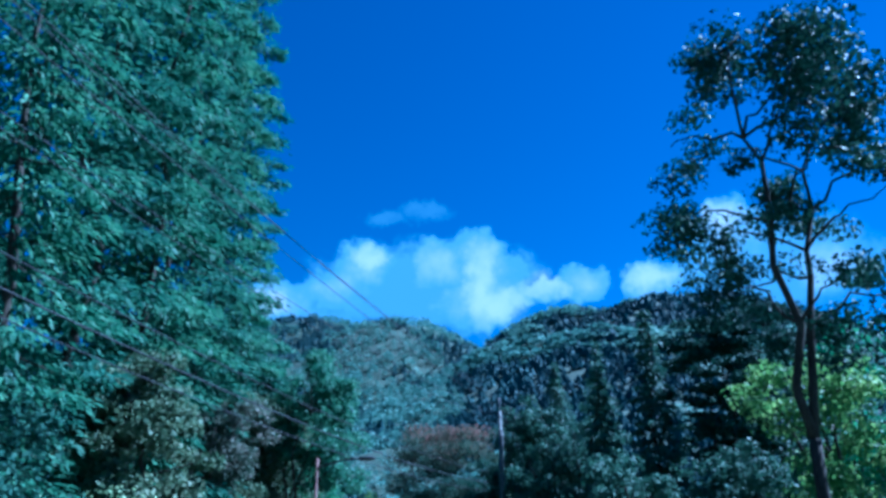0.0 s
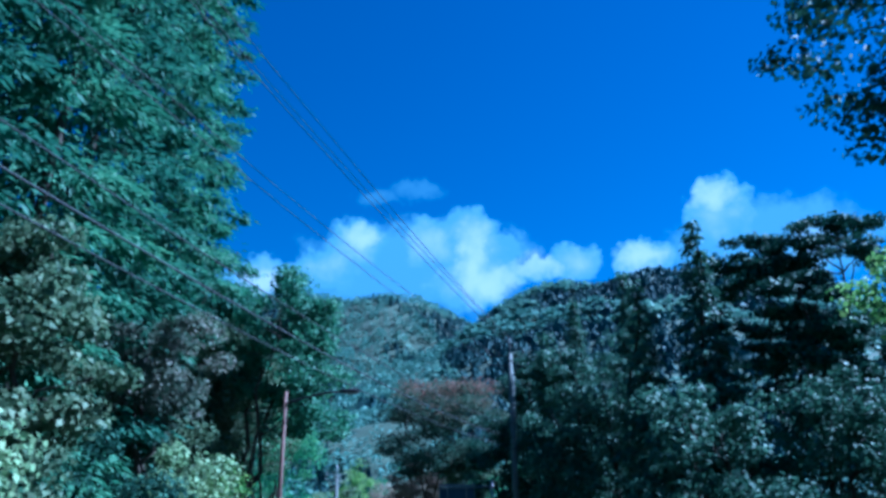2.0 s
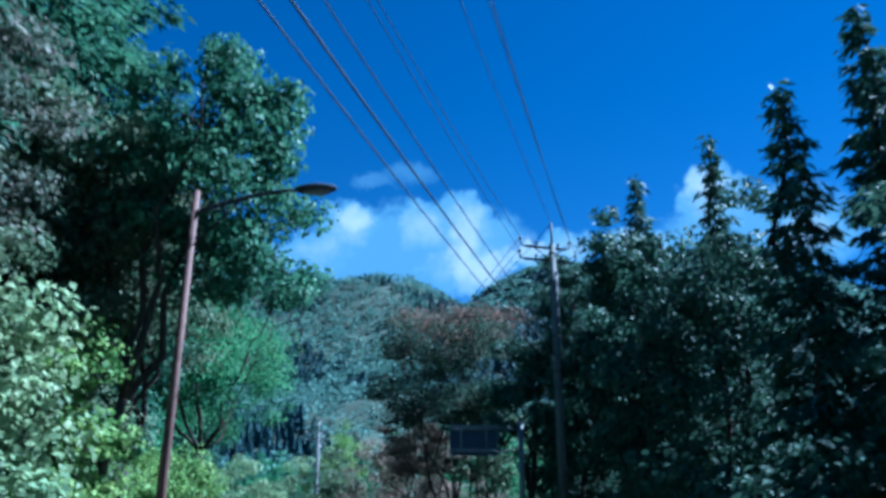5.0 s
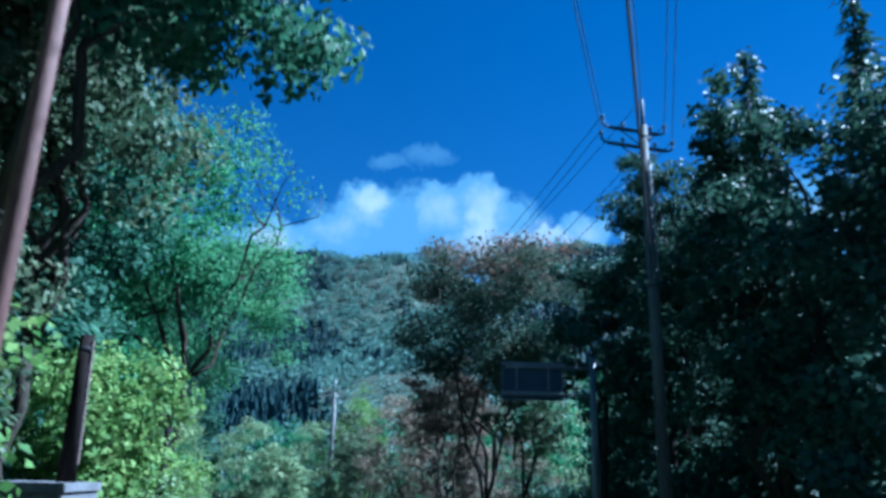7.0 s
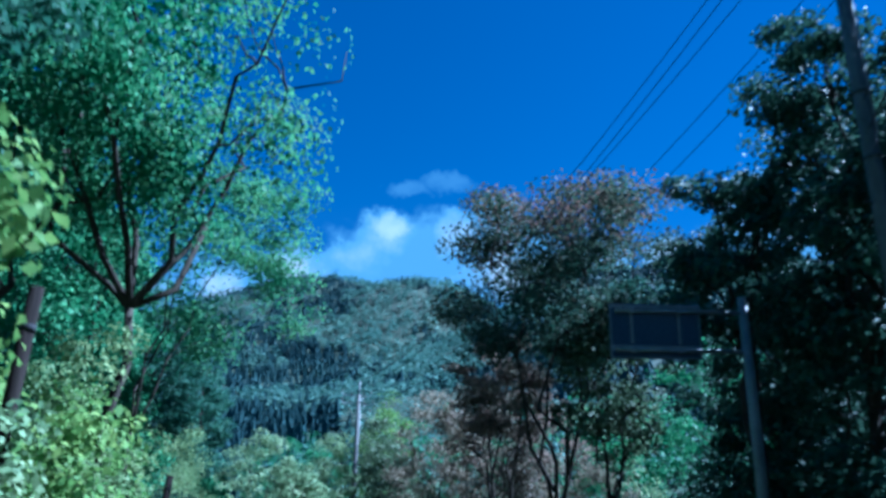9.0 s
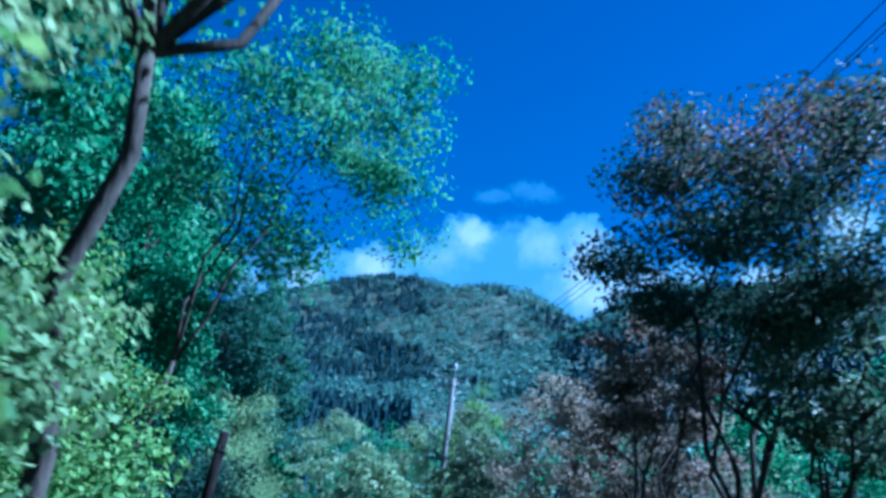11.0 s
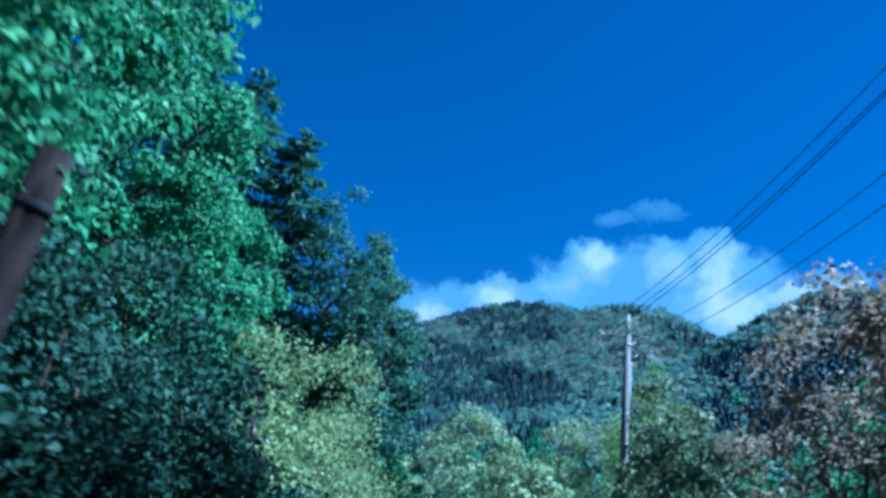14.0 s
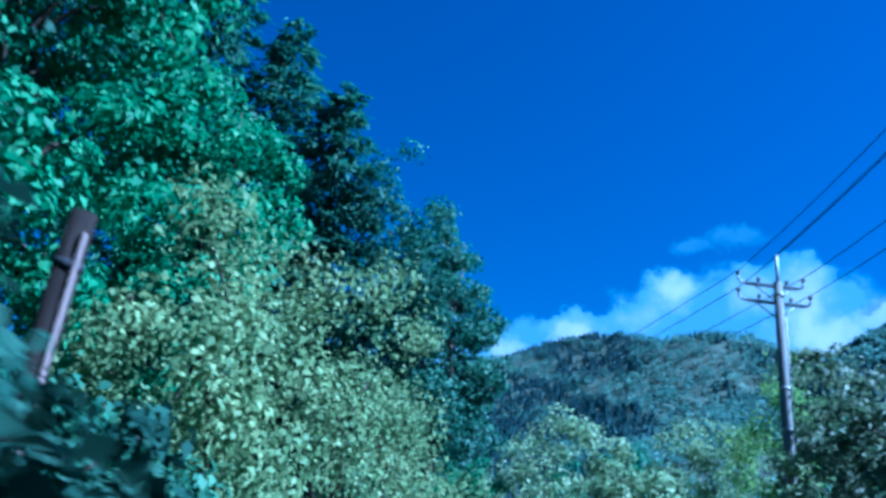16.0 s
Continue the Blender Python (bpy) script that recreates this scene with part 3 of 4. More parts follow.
def shrub(x, y, top, radius, leaf, label, seed, leaves=5000, size=0.2, clumps=34, name="shrub", group="roadside shrubs", squash=1.0):
    """A shrub: several stems from the ground and a rounded, ragged heap of leaf clumps."""
    rng = np.random.default_rng(seed)
    z0 = float(ground_z(x, y)) - 0.1
    h = max(top - z0, 0.6)
    base = thing(name, x, y, z0, label, "shrub", group)
    p = rng.normal(size=(clumps, 3))
    p[:, 2] = np.abs(p[:, 2])
    p /= np.linalg.norm(p, axis=1, keepdims=True)
    p *= (rng.random(clumps) ** 0.35 * rng.uniform(0.8, 1.1, clumps))[:, None]
    cen = p * np.array([radius, radius * squash, h * 0.88]) + np.array([0, 0, 0.1 * h])
    for k in range(6):
        part("stem", mesh_of("stem", *tube(bent(rng.normal(size=3) * np.array([0.2, 0.2, 0]) - np.array([0, 0, 0.15]), cen[k], rng, 0.1, 6), np.linspace(0.05, 0.012, 6), 6), BARK, True), base)
    sp = rng.uniform(0.22, 0.4, clumps) * min(radius, h) + 0.1
    part("foliage", mesh_of("foliage", *leaf_cloud(cen, sp, leaves, size, rng, droop=0.5), leaf), base)["kind"] = "stuff"
    return base


# ---- roadside trees, left bank ----
TALL = "tall dark green tree on the bank beside the road"
CEDARS = "tall green cedar with drooping boughs on the bank"
for k, (x, y, top, r, leaf, sprays) in enumerate([(-8.6, 17.0, 19.0, 3.2, LEAF_DEEP, 11000), (-8.9, 20.6, 22.0, 3.5, LEAF_TALL, 19000), (-8.3, 24.2, 23.0, 3.3, LEAF_DEEP, 23000),
                                                  (-8.6, 27.6, 27.0, 3.5, LEAF_TALL, 25000), (-8.3, 31.2, 27.0, 3.2, LEAF_DEEP, 26000), (-8.5, 34.8, 31.0, 3.1, LEAF_TALL, 28000),
                                                  (-13.8, 19.0, 23.0, 3.6, LEAF_TALL, 5000), (-13.4, 25.0, 27.0, 3.6, LEAF_TALL, 6000), (-13.0, 32.5, 30.0, 3.5, LEAF_TALL, 7000)]):
    conifer(x, y, top, r, CEDARS, 311 + k, sprays, 0.3 if x > -10 else 0.5, leaf, 2.0, "cedar", "tall roadside cedars", 0.32, 0.2, 0.3, fan=1.35, dense=3.6)
broadleaf(-12.5, 39.5, 15.0, 3.2, 1.0, LEAF_DEEP, TALL, 26, 12000, 0.24, 110, 0.22, lobes=14)
broadleaf(-7.3, 34.2, 12.0, 2.3, 0.5, LEAF_TALL, "dark green tree at the edge of the tall ones", 116, 16000, 0.17, 120, 0.13, 3, lobes=16)
broadleaf(-4.7, 31.2, 8.6, 2.3, 2.5, LEAF_DEEP, "green tree leaning over the street lamp", 117, 17000, 0.13, 80, 0.1, 3, (1.4, 0.1), lobes=10)
broadleaf(-6.6, 31.5, 7.8, 2.3, -0.5, LEAF_OLIVE, "olive green tree beside the leaning one", 127, 20000, 0.14, 100, 0.13, lobes=14)
broadleaf(-6.1, 27.8, 6.4, 1.6, 2.2, LEAF_MAUVE, "green and mauve-brown tree on the bank below the tall ones", 128, 11000, 0.11, 90, 0.1, 3, lobes=14, lobe_r=0.32, reach=(0.5, 1.0))
broadleaf(-6.6, 21.2, 6.2, 2.0, 1.0, LEAF_OLIVE, "olive-leaved tree on the bank below the tall ones", 129, 17000, 0.15, 90, 0.12, 3, lobes=14)
broadleaf(-8.9, 48.6, 8.2, 3.0, 1.0, LEAF_AIRY, "airy light green tree with a leaning forked trunk", 29, 17000, 0.1, 120, 0.045, 3, (0.9, 2.4), crook=0.015, lobes=13, lobe_r=0.36)
broadleaf(-5.0, 33.4, 7.6, 2.0, 1.2, LEAF_OLIVE, "olive green tree hung with creepers on the road bank", 133, 20000, 0.1, 130, 0.09, 4, lobes=16, lobe_r=0.36)
broadleaf(-9.7, 50.6, 1.7, 1.35, -2.0, LEAF_GREEN, "low green tree with thin dark limbs", 233, 16000, 0.085, 110, 0.03, 4, lobes=16, lobe_r=0.34)
shrub(-5.7, 40.5, 0.5, 0.95, LEAF_SAGE, "sunlit olive shrub on the road bank", 234, 8000, 0.07, 44)
broadleaf(-6.9, 37.0, 10.2, 2.0, 0.2, LEAF_TALL, "dark green tree hung with creepers behind the street lamp", 126, 24000, 0.125, 150, 0.13, 3, lobes=14)
broadleaf(-6.05, 42.4, 8.5, 3.3, 1.3, LEAF_AIRY, "airy light green tree with forked dark limbs", 118, 15000, 0.1, 130, 0.075, 7, (-0.2, -0.2), spread=0.95, lobes=18, lobe_r=0.3, fork_z=1.0)
broadleaf(-8.2, 41.2, 7.0, 2.2, 1.6, LEAF_GREEN, "green tree with a leaning dark limb", 119, 9000, 0.11, 60, 0.07, 2, (1.5, 0.4), lobes=9, spread=0.6)
broadleaf(-10.2, 44.5, 9.5, 3.0, 0.5, LEAF_GREEN, "green tree behind the airy one", 19, 18000, 0.13, 80, 0.16, lobes=12)
broadleaf(-12.6, 53.0, 8.0, 2.9, -1.5, LEAF_GREEN, "green tree hung with creepers on the bank", 20, 24000, 0.13, 120, 0.18, lobes=16)
broadleaf(-16.0, 59.8, 7.6, 2.5, -2.0, LEAF_GREEN, "green tree hung with creepers on the bank", 21, 22000, 0.145, 120, 0.18, lobes=16)
broadleaf(-14.9, 55.6, 8.0, 2.6, -1.0, LEAF_DEEP, "green tree filling the row behind the bank", 121, 11000, 0.17, 90, 0.14, lobes=14)
broadleaf(-17.8, 65.0, 6.4, 2.3, -2.0, LEAF_GREEN, "green tree in the roadside row", 22, 20000, 0.15, 110, 0.18, lobes=16)
broadleaf(-16.6, 75.5, 7.4, 2.4, -2.0, LEAF_TALL, "dark green tree at the end of the row", 24, 14000, 0.16, 110, 0.16, lobes=16)
for k, (x, y, top, r) in enumerate([(-28.6, 69.0, 23.0, 4.2), (-26.0, 72.4, 19.6, 4.0), (-24.0, 74.7, 16.9, 3.6), (-21.8, 76.0, 14.2, 3.3)]):
    conifer(x, y, top, r, "tall dark conifer behind the roadside row", 401 + k, 14000, 0.45, LEAF_TALL, 2.0, "conifer", "conifers behind the row", 0.25, 0.2, 0.5, fan=1.6, dense=6.0)
for k, (x, y, top, r) in enumerate([(-20.0, 77.3, 11.8, 2.9), (-18.2, 78.4, 9.6, 2.6)]):
    broadleaf(x, y, top, r, -2.0, LEAF_TALL, "dark green tree behind the roadside row", 411 + k, 14000, 0.17, 120, 0.18, lobes=18)

KUDZU = "shrub covered with pale broad-leaved creeper"
for k, (x, y, top, r) in enumerate([(-5.6, 9.5, 3.0, 1.9), (-5.4, 13.2, 3.2, 1.9), (-5.6, 17.0, 2.6, 1.8), (-5.2, 20.6, 1.5, 1.5),
                                    (-5.4, 24.2, 3.0, 1.8), (-5.2, 27.6, 2.4, 1.6)]):
    shrub(x, y, top, r, (LEAF_OLIVE, LEAF_SHADE_DARK, LEAF_PALE, LEAF_OLIVE, LEAF_SHADE_DARK, LEAF_PALE)[k], KUDZU if k in (2, 5) else "dark creeper-hung shrub on the bank", 40 + k, 9000, 0.13, 50)
for x, y, top, r, k in ((-4.9, 35.0, 1.2, 1.4, 0), (-5.5, 30.4, 2.6, 1.3, 1), (-5.9, 32.2, 4.6, 1.4, 2), (-4.7, 29.9, 2.7, 1.2, 3), (-5.4, 28.6, 3.6, 1.3, 2)):
    shrub(x, y, top, r, LEAF_OLIVE if k == 2 else LEAF_LIME, "tall sunlit shrub behind the street lamp", 110 + k + int(y), 9000, 0.11, 50)
LIME = "sunlit yellow-green shrub on the road bank"
for k, (x, y, top, r, leaf) in enumerate([(-5.3, 36.0, 0.9, 1.3, LEAF_LIME), (-5.6, 39.2, 0.6, 1.3, LEAF_LIME), (-8.0, 44.6, 0.1, 1.3, LEAF_LIME),
                                          (-9.2, 47.8, 0.2, 1.3, LEAF_LIME), (-10.6, 51.5, 0.6, 1.5, LEAF_SHADE_DARK), (-12.0, 56.0, 1.0, 1.6, LEAF_SHADE_DARK),
                                          (-12.6, 60.8, 0.4, 1.5, LEAF_SAGE), (-13.4, 64.5, 2.8, 2.0, LEAF_SAGE), (-14.2, 68.5, 2.2, 1.9, LEAF_SAGE),
                                          (-11.2, 54.0, 0.4, 1.4, LEAF_SHADE_DARK), (-13.4, 54.6, 0.8, 1.6, LEAF_SHADE_DARK), (-14.6, 57.4, -0.4, 1.8, LEAF_DEEP), (-11.4, 58.6, -2.2, 1.2, LEAF_DEEP),
                                          (-9.9, 49.6, -0.6, 1.3, LEAF_SHADE_DARK), (-7.6, 38.0, 0.4, 1.5, LEAF_GREEN), (-7.0, 33.6, 0.6, 1.5, LEAF_GREEN)]):
    shrub(x, y, top, r, leaf, LIME if leaf is LEAF_LIME else "pale olive shrub on the sunlit bank" if leaf is LEAF_SAGE else "dark green undergrowth shrub on the bank", 60 + k, 9000, 0.095, 44)

# the leaf colour of these thickets stands in for the shaded hollow of the bank
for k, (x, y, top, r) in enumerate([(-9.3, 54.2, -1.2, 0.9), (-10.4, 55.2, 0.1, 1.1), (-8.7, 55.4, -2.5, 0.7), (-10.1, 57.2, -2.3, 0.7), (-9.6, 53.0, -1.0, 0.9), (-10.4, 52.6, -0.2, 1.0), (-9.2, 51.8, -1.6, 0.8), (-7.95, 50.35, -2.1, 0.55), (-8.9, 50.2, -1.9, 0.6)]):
    shrub(x, y, top, r, LEAF_SHADE_DARK, "creeper thicket on the bank, shade put into its leaf colour", 180 + k, 6000, 0.085, 44)
shrub(-4.62, 37.1, -0.95, 0.5, LEAF_PALE, "pale creeper climbing a short wooden post", 96, 3000, 0.08)
shrub(-6.6, 73.3, 0.6, 0.75, LEAF_PALE, "creeper climbing the foot of the utility pole", 95, 2500, 0.17)

# ---- trees of the valley floor beyond the bend ----
VALLEY = "rounded light green tree on the valley floor"
for k, (x, y, top, r, leaf) in enumerate([(-14.5, 85.5, 3.2, 3.4, LEAF_PALE), (-22.0, 97.0, 2.8, 2.4, LEAF_PALE), (-9.6, 87.0, 3.4, 2.8, LEAF_PALE),
                                          (-18.6, 84.5, 1.4, 2.0, LEAF_GREEN), (-6.0, 88.0, 6.2, 3.0, LEAF_LIME), (-2.0, 90.0, 6.0, 3.2, LEAF_GREEN),
                                          (-4.7, 76.0, 3.1, 2.4, LEAF_OLIVE), (-4.2, 72.4, 2.1, 2.2, LEAF_OLIVE), (-10.8, 80.0, 1.3, 2.0, LEAF_PALE),
                                          (-27.0, 104.0, 3.0, 3.2, LEAF_GREEN), (-32.0, 96.0, 4.0, 3.4, LEAF_PALE), (3.0, 84.0, 6.0, 3.2, LEAF_GREEN),
                                          (-13.0, 100.0, 5.0, 3.4, LEAF_GREEN), (-8.0, 104.0, 6.5, 3.4, LEAF_PALE),
                                          (6.0, 70.0, 5.0, 3.0, LEAF_GREEN), (10.5, 66.0, 6.5, 3.2, LEAF_GREEN), (9.0, 78.0, 6.0, 3.2, LEAF_PALE), (15.0, 74.0, 8.0, 3.4, LEAF_GREEN),
                                          (14.0, 88.0, 7.0, 3.4, LEAF_GREEN), (4.0, 98.0, 7.0, 3.4, LEAF_GREEN), (-20.0, 112.0, 5.5, 3.6, LEAF_GREEN), (-40.0, 112.0, 5.0, 3.8, LEAF_GREEN)]):
    broadleaf(x, y, top, r, float(ground_z(x, y)) + 0.5, leaf, VALLEY, 80 + k, 9000 if x < -3 else 4000, 0.16 if x < -3 else 0.22, 80, 0.13, group="valley trees", lobes=12, lobe_r=0.46)
broadleaf(-1.6, 64.8, 3.6, 2.6, -2.4, LEAF_TAN, "pale brown autumn tree with thin leaves", 100, 6500, 0.14, 70, 0.09, 5, lobes=12, lobe_r=0.34, fork_z=-3.6, spread=0.6)
broadleaf(1.6, 66.5, 4.4, 2.8, -2.0, LEAF_RUST, "reddish brown autumn tree", 101, 7000, 0.15, 70, 0.1, 4, lobes=14, lobe_r=0.34, pad=0.6, fork_z=-3.4, spread=0.6)

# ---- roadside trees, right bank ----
broadleaf(9.1, 16.0, 14.8, 4.0, 3.4, LEAF_SHADE_DARK, "slender dark tree with a forked trunk and sparse crown", 120, 20000, 0.13, 150, 0.14, 2, (0.9, 0.3), tuft=0.62, lobes=26, lobe_r=0.25, fork_z=3.0, flat=0.45, spread=0.45, crook=0.014)
broadleaf(13.0, 22.8, 7.2, 2.8, 0.4, LEAF_LIME, "sunlit light green tree beside the road", 121, 7000, 0.16, 60, 0.13, 3)
broadleaf(16.5, 24.5, 9.4, 3.0, 1.0, LEAF_GREEN, "green tree beside the road", 122, 7000, 0.18, 60, 0.13)
CEDAR = "dark narrow conifer on the shaded bank"
conifer(11.1, 33.2, 10.9, 1.9, CEDAR, 130, 9000, 0.3, taper=0.8)
conifer(8.6, 32.7, 8.4, 1.9, CEDAR, 131, 8000, 0.28)
PINE = "dark pine with layered branches on the shaded bank"
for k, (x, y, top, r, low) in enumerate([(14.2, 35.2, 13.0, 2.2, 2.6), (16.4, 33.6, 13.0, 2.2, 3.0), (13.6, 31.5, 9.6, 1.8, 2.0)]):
    broadleaf(x, y, top, r, low, LEAF_SHADE_DARK, PINE, 156 + k, 13000, 0.17, 110, 0.14, 1, (0.25, 0.0), lobes=20, lobe_r=0.3, pad=0.32, reach=(0.35, 0.95),
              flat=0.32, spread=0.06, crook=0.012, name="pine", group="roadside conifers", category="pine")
for k, (x, y, top, r) in enumerate([(12.4, 28.4, 4.6, 2.3), (15.2, 29.4, 6.0, 2.6), (17.8, 32.0, 7.0, 2.8), (10.6, 31.8, 4.5, 2.0)]):
    broadleaf(x, y, top, r, float(ground_z(x, y)) + 0.4, LEAF_SHADE, "low dark tree in the shaded wood", 201 + k, 8500, 0.15, 70, 0.1, 3, lobes=13, lobe_r=0.46)
conifer(10.7, 29.8, 2.8, 1.3, "small young conifer with sunlit tips", 134, 4000, 0.24)
conifer(8.4, 42.8, 10.8, 2.0, CEDAR, 135, 9000, 0.3)
broadleaf(7.3, 40.9, 8.9, 2.0, -1.0, LEAF_SHADE, "dark tree shading the utility pole", 149, 11000, 0.18, 90, 0.14, 3, lobes=15)
conifer(10.5, 41.0, 11.5, 2.0, CEDAR, 136, 8000, 0.32)
SHADE = "dark tree in the shaded wood beside the road"
broadleaf(6.6, 37.0, 6.4, 2.2, -1.5, LEAF_SHADE, SHADE, 140, 10800, 0.152, 70, 0.15)
broadleaf(9.0, 37.5, 7.6, 2.4, -1.0, LEAF_SHADE, SHADE, 141, 10800, 0.152, 70, 0.15)
broadleaf(8.6, 27.5, 4.2, 2.0, -1.0, LEAF_SHADE, SHADE, 142, 8400, 0.152, 60, 0.13)
broadleaf(4.9, 47.0, 6.3, 1.9, 0.5, LEAF_SHADE, SHADE, 143, 9600, 0.144, 60, 0.14)
broadleaf(8.2, 48.5, 10.4, 2.7, 0.5, LEAF_SHADE, SHADE, 144, 12000, 0.152, 80, 0.18)
broadleaf(6.5, 45.6, 9.2, 1.9, 1.5, LEAF_SHADE, SHADE, 148, 10800, 0.144, 80, 0.13, 3, lobes=14)
broadleaf(8.0, 44.0, 9.0, 2.3, -1.0, LEAF_SHADE, SHADE, 145, 9600, 0.152, 70, 0.15)
broadleaf(11.8, 52.5, 11.5, 3.2, 0.0, LEAF_SHADE, SHADE, 146, 9600, 0.176, 70, 0.18)
broadleaf(8.6, 54.6, 8.0, 2.6, -0.5, LEAF_SHADE, SHADE, 147, 9600, 0.16, 70, 0.16)
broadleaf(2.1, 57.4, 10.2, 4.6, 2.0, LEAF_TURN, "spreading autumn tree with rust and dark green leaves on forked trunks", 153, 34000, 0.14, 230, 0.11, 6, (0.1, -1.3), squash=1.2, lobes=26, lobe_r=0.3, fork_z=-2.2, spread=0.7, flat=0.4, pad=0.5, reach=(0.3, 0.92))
broadleaf(0.4, 58.8, 5.2, 2.2, 0.2, LEAF_RUST, "small rust and green tree with thin forked stems", 154, 9000, 0.13, 80, 0.08, 5, lobes=14, lobe_r=0.32, fork_z=-3.0, spread=0.7, flat=0.4, pad=0.6)
broadleaf(3.6, 55.2, 5.0, 2.2, -0.6, LEAF_OLIVE, "low olive tree with several thin trunks", 152, 4500, 0.17, 70, 0.09, 4, lobes=12, fork_z=-2.4, spread=0.6, flat=0.42)
broadleaf(0.8, 61.5, 3.4, 2.3, -2.5, LEAF_RUST, "low brown and green autumn tree", 151, 8000, 0.14, 60, 0.09, 5, lobes=12, lobe_r=0.34, fork_z=-3.4, spread=0.6)


for k, (x, y, top, r) in enumerate([(0.2, 63.4, 0.4, 1.7), (2.6, 62.6, 0.2, 1.8), (4.6, 63.4, 0.6, 1.9), (-1.0, 61.6, -1.2, 1.2)]):
    shrub(x, y, top, r, LEAF_TAN, "dry tan and straw-coloured thicket behind the thin trunks", 260 + k, 7000, 0.11, 44)
for k, (x, y, top, r) in enumerate([(6.6, 50.6, 2.2, 1.8), (8.2, 52.6, 3.6, 2.2), (9.8, 49.8, 4.2, 2.4), (6.6, 46.0, 2.8, 1.9), (8.6, 57.0, 4.0, 2.4), (12.5, 47.5, 5.0, 2.6)]):
    broadleaf(x, y, top, r, float(ground_z(x, y)) + 0.4, LEAF_SHADE, "low dark tree in the shaded wood", 190 + k, 7500, 0.16, 70, 0.1, 3, lobes=13, lobe_r=0.46)
for k, (x, y, top, r) in enumerate([(6.6, 30.5, 0.6, 1.6), (6.4, 34.0, 1.0, 1.6), (6.2, 43.5, -0.6, 1.5), (6.6, 50.8, -0.6, 1.6), (5.2, 53.2, -1.0, 1.5),
                                    (8.6, 51.0, 0.4, 1.8), (9.4, 55.5, 0.2, 1.9), (5.2, 60.5, -0.6, 1.8), (8.2, 60.0, 0.2, 2.0), (10.5, 46.5, 0.4, 1.9), (9.0, 24.0, 1.2, 1.7)]):
    shrub(x, y, top, r, LEAF_SHADE, "dark undergrowth shrub below the shaded trees", 170 + k, 4500, 0.18)


# ---- low growth on both banks ----
rng = np.random.default_rng(7)
uy = rng.uniform(-8, 84, 2600)
side = np.where(rng.random(2600) < 0.55, -1, 1)
ux = road_x(uy) + side * (3.7 + 13.0 * rng.random(2600) ** 1.5)
uv, uf = leaf_cloud(np.stack([ux, uy, ground_z(ux, uy) + 0.12], -1), rng.uniform(0.3, 0.75, 2600), 16000, 0.24, rng, flat=0.45, droop=-0.2)
tagged(new("undergrowth", mesh_of("undergrowth", uv, uf, LEAF_DEEP)), "low green undergrowth covering the road banks", "undergrowth", kind="stuff")


# ---- poles, wires, lamp and sign ----
def insulator(at, parent, scale=1.0):
    v, f = lathe([(0.0, 0.0), (0.012, 0.0), (0.012, 0.05), (0.045, 0.06), (0.05, 0.075), (0.03, 0.09), (0.042, 0.105), (0.045, 0.12), (0.022, 0.14), (0.0, 0.15)])
    return part("insulator", mesh_of("insulator", v * scale + np.asarray(at), f, PORCELAIN, True), parent)


def bar(name, a, b, r, mat, parent, label="", sides=8):
    return part(name, mesh_of(name, *tube(np.linspace(a, b, 3), r, sides), mat, True), parent, label)


